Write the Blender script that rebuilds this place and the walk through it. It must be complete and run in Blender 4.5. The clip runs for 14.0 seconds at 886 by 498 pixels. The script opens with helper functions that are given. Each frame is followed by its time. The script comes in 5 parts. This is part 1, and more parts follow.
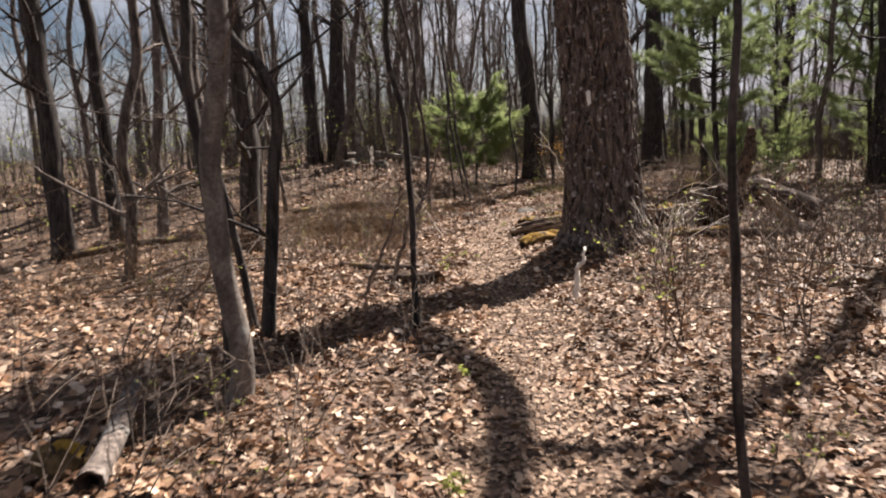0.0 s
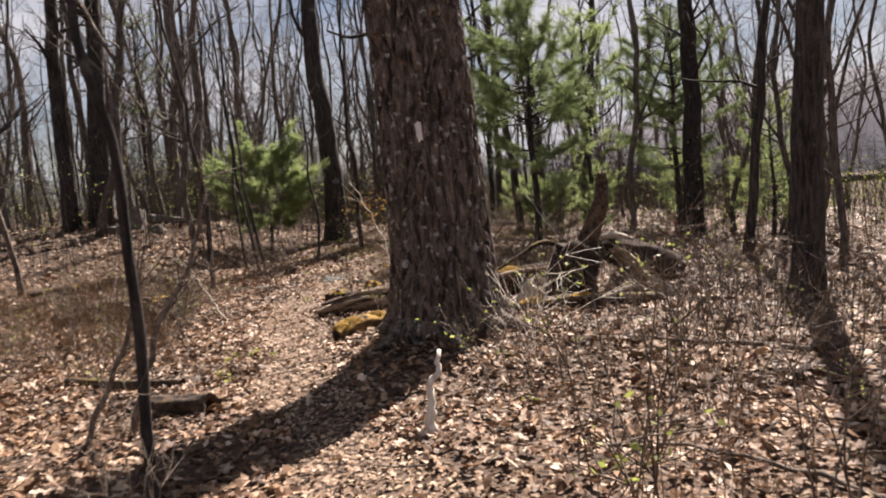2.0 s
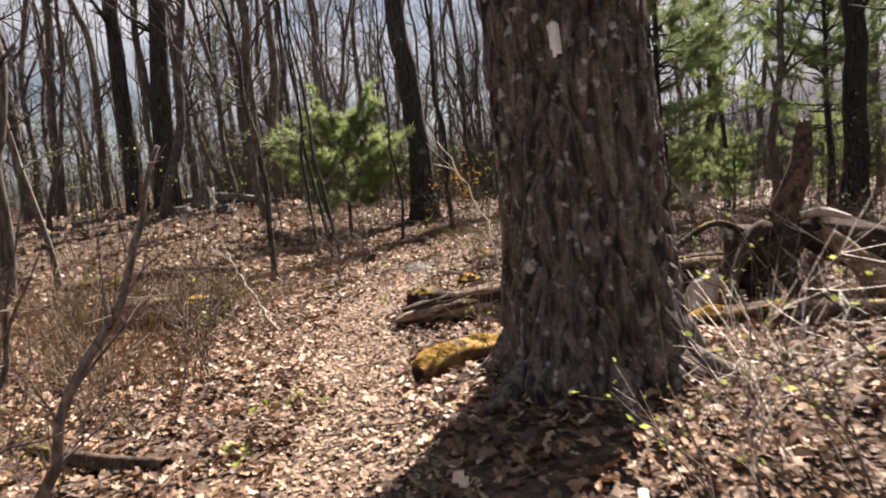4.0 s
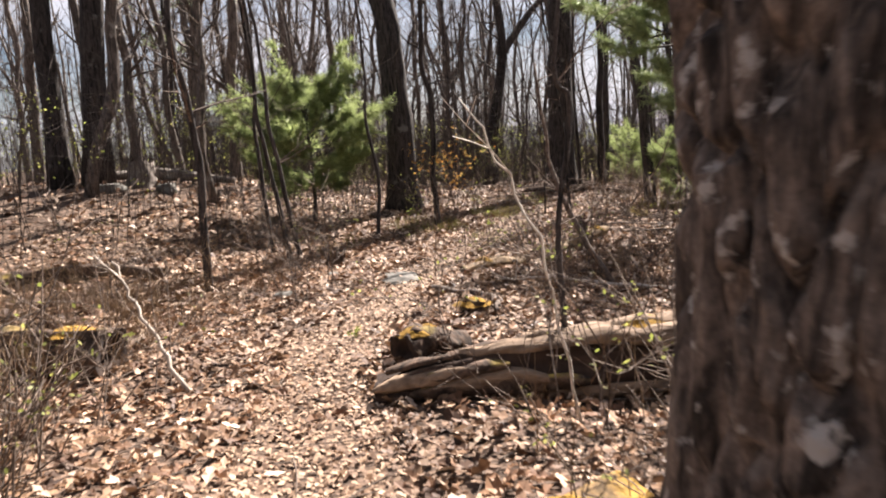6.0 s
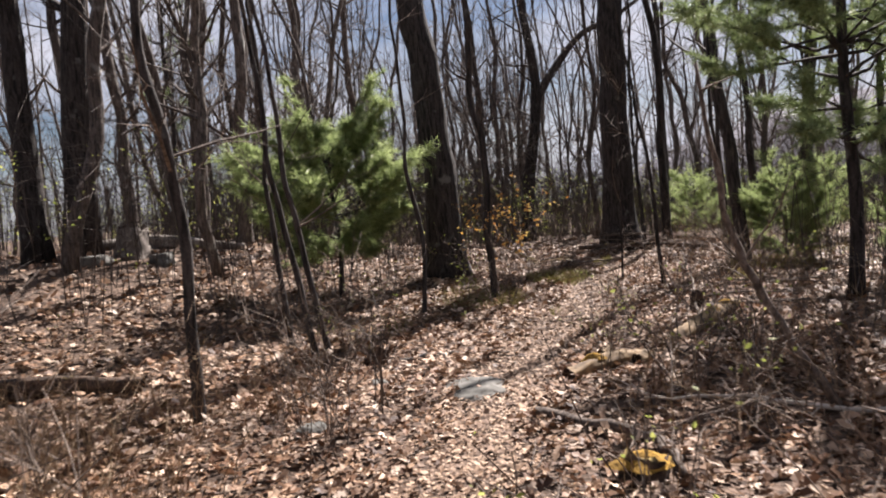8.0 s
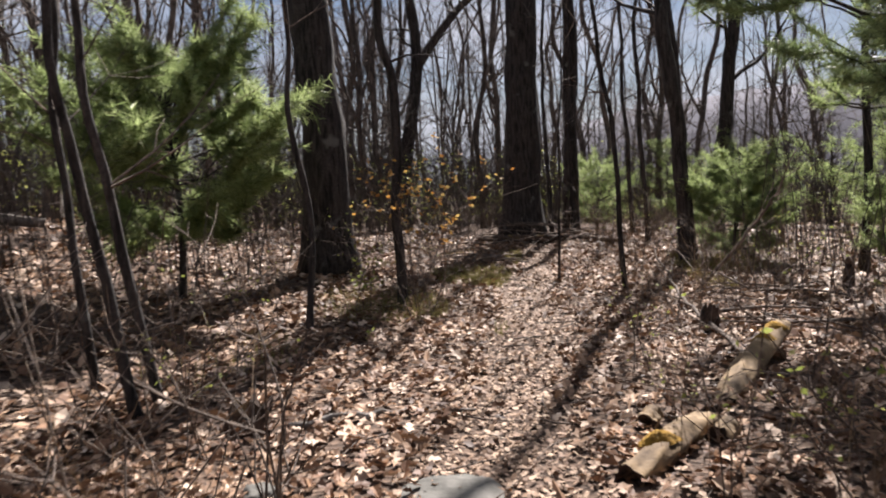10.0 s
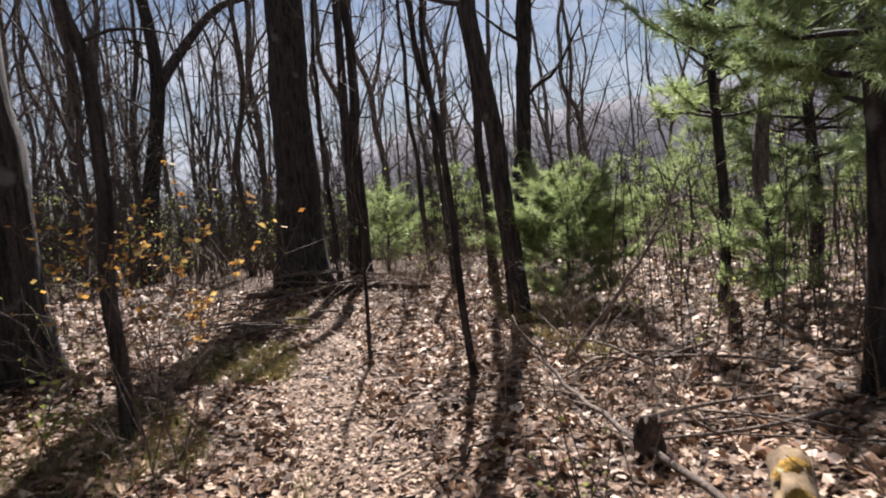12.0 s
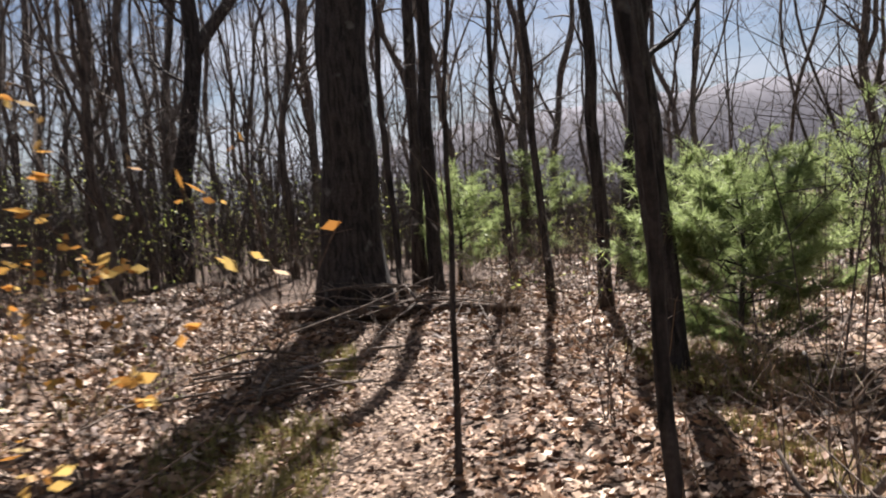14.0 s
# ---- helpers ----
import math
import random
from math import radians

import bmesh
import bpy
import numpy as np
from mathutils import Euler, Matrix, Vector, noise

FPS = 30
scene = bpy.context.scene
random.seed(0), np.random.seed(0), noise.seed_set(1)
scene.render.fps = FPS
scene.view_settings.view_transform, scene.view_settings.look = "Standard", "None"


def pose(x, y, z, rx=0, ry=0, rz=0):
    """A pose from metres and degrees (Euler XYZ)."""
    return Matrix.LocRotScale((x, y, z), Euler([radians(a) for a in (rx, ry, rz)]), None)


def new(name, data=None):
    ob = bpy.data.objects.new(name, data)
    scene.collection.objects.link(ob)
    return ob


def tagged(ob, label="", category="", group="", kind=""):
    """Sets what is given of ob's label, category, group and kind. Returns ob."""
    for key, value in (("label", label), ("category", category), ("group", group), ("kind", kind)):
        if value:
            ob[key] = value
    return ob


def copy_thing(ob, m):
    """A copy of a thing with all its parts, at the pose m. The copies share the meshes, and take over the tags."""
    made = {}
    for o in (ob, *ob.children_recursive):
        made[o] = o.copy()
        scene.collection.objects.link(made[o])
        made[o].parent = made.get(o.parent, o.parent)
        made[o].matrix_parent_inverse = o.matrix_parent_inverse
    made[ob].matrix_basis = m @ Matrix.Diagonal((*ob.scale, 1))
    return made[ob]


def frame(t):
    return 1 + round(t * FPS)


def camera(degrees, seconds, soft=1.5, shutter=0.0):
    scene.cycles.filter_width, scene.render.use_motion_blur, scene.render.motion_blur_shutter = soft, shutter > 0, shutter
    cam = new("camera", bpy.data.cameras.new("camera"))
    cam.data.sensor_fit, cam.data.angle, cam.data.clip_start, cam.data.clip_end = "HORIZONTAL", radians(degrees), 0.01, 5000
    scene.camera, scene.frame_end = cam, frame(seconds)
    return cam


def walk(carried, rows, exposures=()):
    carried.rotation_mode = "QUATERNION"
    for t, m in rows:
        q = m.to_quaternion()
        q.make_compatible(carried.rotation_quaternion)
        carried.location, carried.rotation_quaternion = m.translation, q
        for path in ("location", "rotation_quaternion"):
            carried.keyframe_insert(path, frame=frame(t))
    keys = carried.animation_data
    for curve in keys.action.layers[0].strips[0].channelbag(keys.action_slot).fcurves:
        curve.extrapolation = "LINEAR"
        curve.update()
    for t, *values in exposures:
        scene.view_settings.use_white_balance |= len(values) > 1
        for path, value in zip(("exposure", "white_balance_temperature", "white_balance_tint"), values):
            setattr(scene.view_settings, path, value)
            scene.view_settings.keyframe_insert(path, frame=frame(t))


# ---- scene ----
cam = camera(58.3, 14.0, soft=1.95, shutter=0.35)
PATH = [
    (0.00, 0.000, 0.000, 1.500, 81.80, 3.40, -0.50),
    (0.50, -0.069, 0.759, 1.488, 82.00, 5.10, -3.30),
    (1.00, -0.081, 1.506, 1.442, 82.70, 3.90, -7.60),
    (1.50, 0.035, 2.266, 1.431, 85.20, 5.00, -11.00),
    (2.00, 0.218, 2.956, 1.397, 85.00, 4.60, -15.00),
    (2.50, 0.380, 3.692, 1.373, 84.80, 7.00, -14.90),
    (3.00, 0.506, 4.416, 1.328, 83.20, 8.00, -11.80),
    (5.50, 0.771, 8.142, 1.224, 84.50, 4.00, -6.60),
    (6.00, 0.816, 8.889, 1.224, 82.50, 3.50, -10.70),
    (6.50, 0.748, 9.671, 1.247, 87.90, 5.20, -9.10),
    (7.00, 0.736, 10.338, 1.258, 83.30, 5.90, -11.20),
    (7.50, 0.702, 11.098, 1.258, 86.70, 5.70, -9.30),
    (10.00, 0.790, 15.333, 1.056, 85.00, 2.60, -20.88),
    (10.50, 0.962, 16.092, 1.089, 85.50, 5.30, -26.08),
    (11.00, 1.225, 16.794, 1.115, 85.10, 6.80, -31.28),
    (11.50, 1.566, 17.521, 1.148, 85.80, 8.40, -34.58),
    (12.00, 1.987, 18.132, 1.148, 86.10, 5.10, -37.68),
    (12.50, 2.398, 18.732, 1.194, 86.40, 6.80, -37.08),
    (13.00, 2.737, 19.432, 1.207, 85.60, 6.80, -35.48),
    (13.50, 3.083, 20.198, 1.227, 86.50, 7.00, -31.38),
    (14.00, 3.515, 20.909, 1.201, 85.70, 3.90, -33.58),
]
# the picture brightens while the path passes the dark trunk
EXPOSURES = [(0, 1.68, 6750, 17), (3.2, 1.74, 6750, 17), (5.4, 2.18, 6800, 18), (6.5, 2.12, 6700, 18), (7.0, 1.72, 6650, 18), (7.5, 1.78, 6470, 18), (10, 1.66, 6300, 16), (12.0, 1.70, 6180, 15), (12.5, 1.82, 6200, 15), (14, 1.83, 6300, 15)]
walk(cam, [(t, pose(*r)) for t, *r in PATH], EXPOSURES)

# ---- world, sun and exposure ----
SUN_AZ = radians(39)      # clockwise from +y
SUN_EL = radians(47)
world = bpy.data.worlds.new("sky")
scene.world = world
world.use_nodes = True
wn, wl = world.node_tree.nodes, world.node_tree.links
sky = wn.new("ShaderNodeTexSky")
sky.sky_type, sky.sun_disc = "NISHITA", False
sky.sun_elevation, sky.sun_rotation = SUN_EL, SUN_AZ
sky.air_density, sky.dust_density, sky.ozone_density = 1.0, 1.0, 3.0
# thin high cloud over the blue
wtc, wmap, wnoise, wramp, wmix = (wn.new("ShaderNode" + k) for k in ("TexCoord", "Mapping", "TexNoise", "ValToRGB", "MixRGB"))
wmap.inputs["Scale"].default_value = (1.6, 1.6, 5.0)
wnoise.inputs["Scale"].default_value, wnoise.inputs["Detail"].default_value = 2.2, 6
wramp.color_ramp.elements[0].position, wramp.color_ramp.elements[1].position = 0.40, 0.66
wl.new(wtc.outputs["Generated"], wmap.inputs["Vector"])
wl.new(wmap.outputs[0], wnoise.inputs["Vector"])
wl.new(wnoise.outputs["Fac"], wramp.inputs[0])
wl.new(wramp.outputs[0], wmix.inputs[0])
wl.new(sky.outputs[0], wmix.inputs[1])
wmix.inputs[2].default_value = (10.5, 10.9, 11.8, 1)
wl.new(wmix.outputs[0], wn["Background"].inputs[0])
wn["Background"].inputs[1].default_value = 0.0205
sun = new("sun", bpy.data.lights.new("sun", "SUN"))
sun.data.energy, sun.data.angle, sun.data.color = 5.0, radians(0.55), (1.0, 0.95, 0.87)
to_sun = Vector((math.sin(SUN_AZ) * math.cos(SUN_EL), math.cos(SUN_AZ) * math.cos(SUN_EL), math.sin(SUN_EL)))
sun.rotation_euler = to_sun.to_track_quat("Z", "Y").to_euler()
sun.location = (10, 20, 40)

# ---- materials ----
def material(name, rough=0.8, metal=0.0):
    m = bpy.data.materials.new(name)
    m.use_nodes = True
    b = m.node_tree.nodes["Principled BSDF"]
    b.inputs["Roughness"].default_value, b.inputs["Metallic"].default_value = rough, metal
    b.inputs["Specular IOR Level"].default_value = 0.25
    return m, m.node_tree.nodes, m.node_tree.links, b


def ramp(nodes, stops):
    r = nodes.new("ShaderNodeValToRGB")
    while len(r.color_ramp.elements) < len(stops):
        r.color_ramp.elements.new(0.5)
    for e, (p, c) in zip(r.color_ramp.elements, stops):
        e.position, e.color = p, (*c, 1)
    return r


def bark_material(name, dark, light, patch, scale=(9, 9, 1.8), bump=0.5, patch_at=0.62, moss=None, moss_at=0.5, spot=3.5):
    """Furrowed bark: long vertical cells, fine grain, pale lichen patches, and tint by object."""
    m, n, l, b = material(name, 0.9)
    tc, info, mp = n.new("ShaderNodeTexCoord"), n.new("ShaderNodeObjectInfo"), n.new("ShaderNodeMapping")
    add = n.new("ShaderNodeVectorMath")
    l.new(tc.outputs["Object"], add.inputs[0])
    l.new(info.outputs["Location"], add.inputs[1])
    mp.inputs["Scale"].default_value = scale
    l.new(add.outputs[0], mp.inputs["Vector"])
    cells, fine, spots = n.new("ShaderNodeTexNoise"), n.new("ShaderNodeTexNoise"), n.new("ShaderNodeTexNoise")
    cells.inputs["Scale"].default_value, cells.inputs["Detail"].default_value = 1.6, 5
    cells.inputs["Distortion"].default_value = 0.6
    l.new(mp.outputs[0], cells.inputs["Vector"])
    l.new(add.outputs[0], fine.inputs["Vector"])
    l.new(add.outputs[0], spots.inputs["Vector"])
    fine.inputs["Scale"].default_value, fine.inputs["Detail"].default_value = 42, 6
    spots.inputs["Scale"].default_value, spots.inputs["Detail"].default_value = spot, 6
    r = ramp(n, [(0.36, dark), (0.62, light)])
    l.new(cells.outputs["Fac"], r.inputs[0])
    mixf, mixp, pr = n.new("ShaderNodeMixRGB"), n.new("ShaderNodeMixRGB"), ramp(n, [(patch_at, (0, 0, 0)), (patch_at + 0.08, (1, 1, 1))])
    mixf.blend_type, mixf.inputs[0].default_value = "OVERLAY", 0.85
    l.new(r.outputs[0], mixf.inputs[1])
    l.new(fine.outputs["Fac"], mixf.inputs[2])
    l.new(spots.outputs["Fac"], pr.inputs[0])
    l.new(pr.outputs[0], mixp.inputs[0])
    l.new(mixf.outputs[0], mixp.inputs[1])
    mixp.inputs[2].default_value = (*patch, 1)
    last = mixp
    if moss:
        geo, sep, mr, mm, mn = (n.new("ShaderNode" + k) for k in ("NewGeometry", "SeparateXYZ", "MapRange", "MixRGB", "MixRGB"))
        l.new(geo.outputs["Normal"], sep.inputs[0])
        l.new(sep.outputs["Z"], mr.inputs[0])
        mr.inputs[1].default_value, mr.inputs[2].default_value = 0.3, 0.8
        mn.blend_type, mn.inputs[0].default_value = "MULTIPLY", 1
        l.new(mr.outputs[0], mn.inputs[1])
        sr = ramp(n, [(moss_at, (0, 0, 0)), (moss_at + 0.12, (1, 1, 1))])
        l.new(spots.outputs["Fac"], sr.inputs[0])
        l.new(sr.outputs[0], mn.inputs[2])
        l.new(mn.outputs[0], mm.inputs[0])
        l.new(last.outputs[0], mm.inputs[1])
        mm.inputs[2].default_value = (*moss, 1)
        last = mm
    hsv, vr = n.new("ShaderNodeHueSaturation"), n.new("ShaderNodeMapRange")
    l.new(info.outputs["Random"], vr.inputs[0])
    vr.inputs[3].default_value, vr.inputs[4].default_value = 0.75, 1.25
    l.new(vr.outputs[0], hsv.inputs["Value"])
    l.new(last.outputs[0], hsv.inputs["Color"])
    l.new(hsv.outputs[0], b.inputs["Base Color"])
    bp, bp2 = n.new("ShaderNodeBump"), n.new("ShaderNodeBump")
    bp.inputs["Strength"].default_value, bp.inputs["Distance"].default_value = bump, 0.03
    bp2.inputs["Strength"].default_value, bp2.inputs["Distance"].default_value = 0.5, 0.006
    l.new(cells.outputs["Fac"], bp.inputs["Height"])
    l.new(fine.outputs["Fac"], bp2.inputs["Height"])
    l.new(bp.outputs[0], bp2.inputs["Normal"])
    l.new(bp2.outputs[0], b.inputs["Normal"])
    return m


def island_material(name, stops, rough=0.75, spread=0.25, through_light=0.0, dapple=0.0):
    """Each loose piece takes its own colour from the ramp, with mottling."""
    m, n, l, b = material(name, rough)
    geo, tc, ns, hs, mr = (n.new("ShaderNode" + k) for k in ("NewGeometry", "TexCoord", "TexNoise", "HueSaturation", "MapRange"))
    r = ramp(n, stops)
    l.new(geo.outputs["Random Per Island"], r.inputs[0])
    ns.inputs["Scale"].default_value, ns.inputs["Detail"].default_value = 45, 3
    l.new(tc.outputs["Object"], ns.inputs["Vector"])
    l.new(ns.outputs["Fac"], mr.inputs[0])
    mr.inputs[3].default_value, mr.inputs[4].default_value = 1 - spread, 1 + spread
    if dapple:
        # patches a stride or two across: darker leaves, and twig shadow painted in
        n3, r3, mu = n.new("ShaderNodeTexNoise"), n.new("ShaderNodeMapRange"), n.new("ShaderNodeMath")
        n3.inputs["Scale"].default_value, n3.inputs["Detail"].default_value, n3.inputs["Roughness"].default_value = 1.1, 6, 0.7
        l.new(tc.outputs["Object"], n3.inputs["Vector"])
        l.new(n3.outputs["Fac"], r3.inputs[0])
        r3.inputs[1].default_value, r3.inputs[2].default_value = 0.38, 0.6
        r3.inputs[3].default_value, r3.inputs[4].default_value = 1 - dapple, 1.08
        mu.operation = "MULTIPLY"
        l.new(mr.outputs[0], mu.inputs[0])
        l.new(r3.outputs[0], mu.inputs[1])
        l.new(mu.outputs[0], hs.inputs["Value"])
    else:
        l.new(mr.outputs[0], hs.inputs["Value"])
    l.new(r.outputs[0], hs.inputs["Color"])
    l.new(hs.outputs[0], b.inputs["Base Color"])
    if through_light:
        tr, mx = n.new("ShaderNodeBsdfTranslucent"), n.new("ShaderNodeMixShader")
        l.new(hs.outputs[0], tr.inputs["Color"])
        mx.inputs[0].default_value = through_light
        l.new(b.outputs[0], mx.inputs[1])
        l.new(tr.outputs[0], mx.inputs[2])
        l.new(mx.outputs[0], n["Material Output"].inputs[0])
    return m


def ground_material():
    m, n, l, b = material("leafy_soil", 0.95)
    tc = n.new("ShaderNodeTexCoord")
    big, mid, vor, fine = (n.new("ShaderNode" + k) for k in ("TexNoise", "TexNoise", "TexVoronoi", "TexNoise"))
    for t, s, d in ((big, 0.5, 4), (mid, 5, 6), (fine, 70, 4)):
        t.inputs["Scale"].default_value, t.inputs["Detail"].default_value = s, d
    vor.inputs["Scale"].default_value = 22
    for t in (big, mid, vor, fine):
        l.new(tc.outputs["Object"], t.inputs["Vector"])
    r = ramp(n, [(0.0, (0.025, 0.017, 0.012)), (0.45, (0.075, 0.049, 0.034)), (0.75, (0.15, 0.10, 0.07)), (1.0, (0.24, 0.17, 0.12))])
    sep, a1, a2 = n.new("ShaderNodeSeparateXYZ"), n.new("ShaderNodeMixRGB"), n.new("ShaderNodeMixRGB")
    l.new(vor.outputs["Color"], sep.inputs[0])
    a1.inputs[0].default_value = 0.45
    l.new(sep.outputs[0], a1.inputs[1])
    l.new(mid.outputs["Fac"], a1.inputs[2])
    l.new(a1.outputs[0], r.inputs[0])
    a2.blend_type, a2.inputs[0].default_value = "OVERLAY", 0.6
    l.new(r.outputs[0], a2.inputs[1])
    l.new(big.outputs["Fac"], a2.inputs[2])
    l.new(a2.outputs[0], b.inputs["Base Color"])
    bp = n.new("ShaderNodeBump")
    bp.inputs["Strength"].default_value, bp.inputs["Distance"].default_value = 0.8, 0.03
    l.new(vor.outputs["Distance"], bp.inputs["Height"])
    l.new(bp.outputs[0], b.inputs["Normal"])
    return m


def plain_material(name, dark, light, scale=20.0, rough=0.9, bump=0.3, stretch=(1, 1, 1)):
    m, n, l, b = material(name, rough)
    tc, mp, ns, n2 = n.new("ShaderNodeTexCoord"), n.new("ShaderNodeMapping"), n.new("ShaderNodeTexNoise"), n.new("ShaderNodeTexNoise")
    mp.inputs["Scale"].default_value = stretch
    l.new(tc.outputs["Object"], mp.inputs["Vector"])
    ns.inputs["Scale"].default_value, ns.inputs["Detail"].default_value = scale, 6
    n2.inputs["Scale"].default_value, n2.inputs["Detail"].default_value = scale * 0.15, 4
    l.new(mp.outputs[0], ns.inputs["Vector"])
    l.new(mp.outputs[0], n2.inputs["Vector"])
    mx = n.new("ShaderNodeMixRGB")
    mx.inputs[0].default_value = 0.5
    l.new(ns.outputs["Fac"], mx.inputs[1])
    l.new(n2.outputs["Fac"], mx.inputs[2])
    r = ramp(n, [(0.35, dark), (0.65, light)])
    l.new(mx.outputs[0], r.inputs[0])
    l.new(r.outputs[0], b.inputs["Base Color"])
    bp = n.new("ShaderNodeBump")
    bp.inputs["Strength"].default_value, bp.inputs["Distance"].default_value = bump, 0.02
    l.new(ns.outputs["Fac"], bp.inputs["Height"])
    l.new(bp.outputs[0], b.inputs["Normal"])
    return m


OAK_BARK = bark_material("oak_bark", (0.022, 0.017, 0.014), (0.165, 0.127, 0.104), (0.36, 0.33, 0.30), (12, 12, 3.2), 1.0, 0.60, spot=13)
# bark darkened to near black: the trunks' backlit shade is in the colour
BACKLIT_BARK = bark_material("backlit_woodland_bark", (0.013, 0.011, 0.010), (0.056, 0.047, 0.042), (0.12, 0.115, 0.105), (14, 14, 2.2), 0.6, 0.64)
# lighter bark for the wood's other trees, toned as sunlit and hazy
WOOD_BARK = bark_material("grey_brown_bark", (0.04, 0.033, 0.029), (0.145, 0.118, 0.10), (0.22, 0.21, 0.19), (16, 16, 2.4), 0.5, 0.62)
GREY_BARK = bark_material("smooth_grey_bark", (0.085, 0.072, 0.062), (0.17, 0.147, 0.127), (0.26, 0.25, 0.23), (6, 6, 3), 0.15, 0.6)
TWIG = bark_material("twig_bark", (0.06, 0.045, 0.036), (0.16, 0.125, 0.10), (0.2, 0.18, 0.16), (20, 20, 8), 0.2, 0.7)
PALE_WOOD = plain_material("weathered_wood", (0.25, 0.21, 0.17), (0.52, 0.46, 0.39), 18, 0.85, 0.3, (1, 1, 0.2))
SPLIT_WOOD = plain_material("split_grey_wood", (0.06, 0.04, 0.027), (0.27, 0.195, 0.135), 30, 0.9, 0.8, (0.25, 1, 1))
LOG_BARK = bark_material("rotting_log", (0.02, 0.014, 0.010), (0.095, 0.062, 0.043), (0.17, 0.135, 0.105), (8, 8, 8), 0.7, 0.66, moss=(0.26, 0.19, 0.05), moss_at=0.56)
MOSSY_LOG = bark_material("mossy_log", (0.06, 0.04, 0.02), (0.22, 0.14, 0.06), (0.3, 0.22, 0.1), (8, 8, 8), 0.7, 0.66, moss=(0.36, 0.21, 0.04), moss_at=0.42)
TAN_LOG = plain_material("barkless_tan_log", (0.055, 0.035, 0.02), (0.30, 0.21, 0.115), 9, 0.85, 0.8, (1, 1, 1))
ROT_WOOD = plain_material("rotten_heartwood", (0.014, 0.010, 0.008), (0.06, 0.038, 0.027), 14, 0.95, 0.9)
MOSS = plain_material("golden_moss", (0.12, 0.068, 0.013), (0.32, 0.185, 0.032), 30, 1.0, 1.0)
ROCK = plain_material("grey_rock", (0.06, 0.058, 0.05), (0.16, 0.152, 0.135), 12, 0.9, 0.7)
BLAZE = plain_material("white_blaze_paint", (0.66, 0.65, 0.62), (0.82, 0.81, 0.79), 40, 0.7, 0.5)
SOIL = ground_material()
LITTER = island_material("dry_oak_leaves", [(0.0, (0.06, 0.027, 0.013)), (0.3, (0.165, 0.083, 0.043)), (0.6, (0.30, 0.178, 0.102)), (0.82, (0.43, 0.29, 0.19)), (1.0, (0.64, 0.50, 0.38))], 0.62, 0.22, 0.06, 0.5)
TRODDEN = island_material("trodden_leaf_bits", [(0.0, (0.11, 0.062, 0.037)), (0.5, (0.26, 0.168, 0.108)), (1.0, (0.44, 0.315, 0.215))], 0.7, 0.2)
NEEDLES = island_material("pine_needles", [(0.0, (0.11, 0.15, 0.06)), (0.5, (0.2, 0.26, 0.11)), (1.0, (0.32, 0.38, 0.18))], 0.5, 0.2, 0.3)
NEEDLES_BRIGHT = island_material("young_pine_needles", [(0.0, (0.13, 0.175, 0.06)), (0.5, (0.25, 0.31, 0.12)), (1.0, (0.39, 0.45, 0.21))], 0.45, 0.2, 0.62)
STRAW = island_material("dry_stalks", [(0.0, (0.135, 0.083, 0.049)), (0.5, (0.255, 0.176, 0.105)), (1.0, (0.375, 0.292, 0.188))], 0.8, 0.2)
BEECH_LEAF = island_material("old_beech_leaves", [(0.0, (0.34, 0.15, 0.035)), (0.5, (0.46, 0.25, 0.06)), (1.0, (0.50, 0.36, 0.12))], 0.6, 0.2, 0.5)
GREEN_LEAF = island_material("fresh_leaves", [(0.0, (0.16, 0.19, 0.045)), (0.6, (0.28, 0.31, 0.08)), (1.0, (0.42, 0.42, 0.13))], 0.5, 0.2, 0.6)
GRASS = island_material("short_mossy_grass", [(0.0, (0.145, 0.128, 0.043)), (0.5, (0.255, 0.230, 0.076)), (1.0, (0.357, 0.315, 0.128))], 0.8, 0.2, 0.3)
FAR_WOOD = island_material("far_bare_woods", [(0.0, (0.048, 0.040, 0.036)), (0.6, (0.088, 0.075, 0.067)), (1.0, (0.136, 0.118, 0.104))], 0.95, 0.2)
# hill woods with the blue-grey of distance haze mixed into the base colour
HILL = plain_material("haze_tinted_hill_woods", (0.078, 0.076, 0.09), (0.138, 0.132, 0.153), 0.15, 1.0, 0.5)
GREEN_STEM = plain_material("green_stem", (0.10, 0.13, 0.04), (0.2, 0.24, 0.08), 40, 0.7, 0.2)
BLEACHED = plain_material("bleached_wood", (0.46, 0.40, 0.33), (0.74, 0.69, 0.61), 22, 0.8, 0.4, (1, 1, 0.2))
# ---- geometry helpers ----
rng = np.random.default_rng(7)


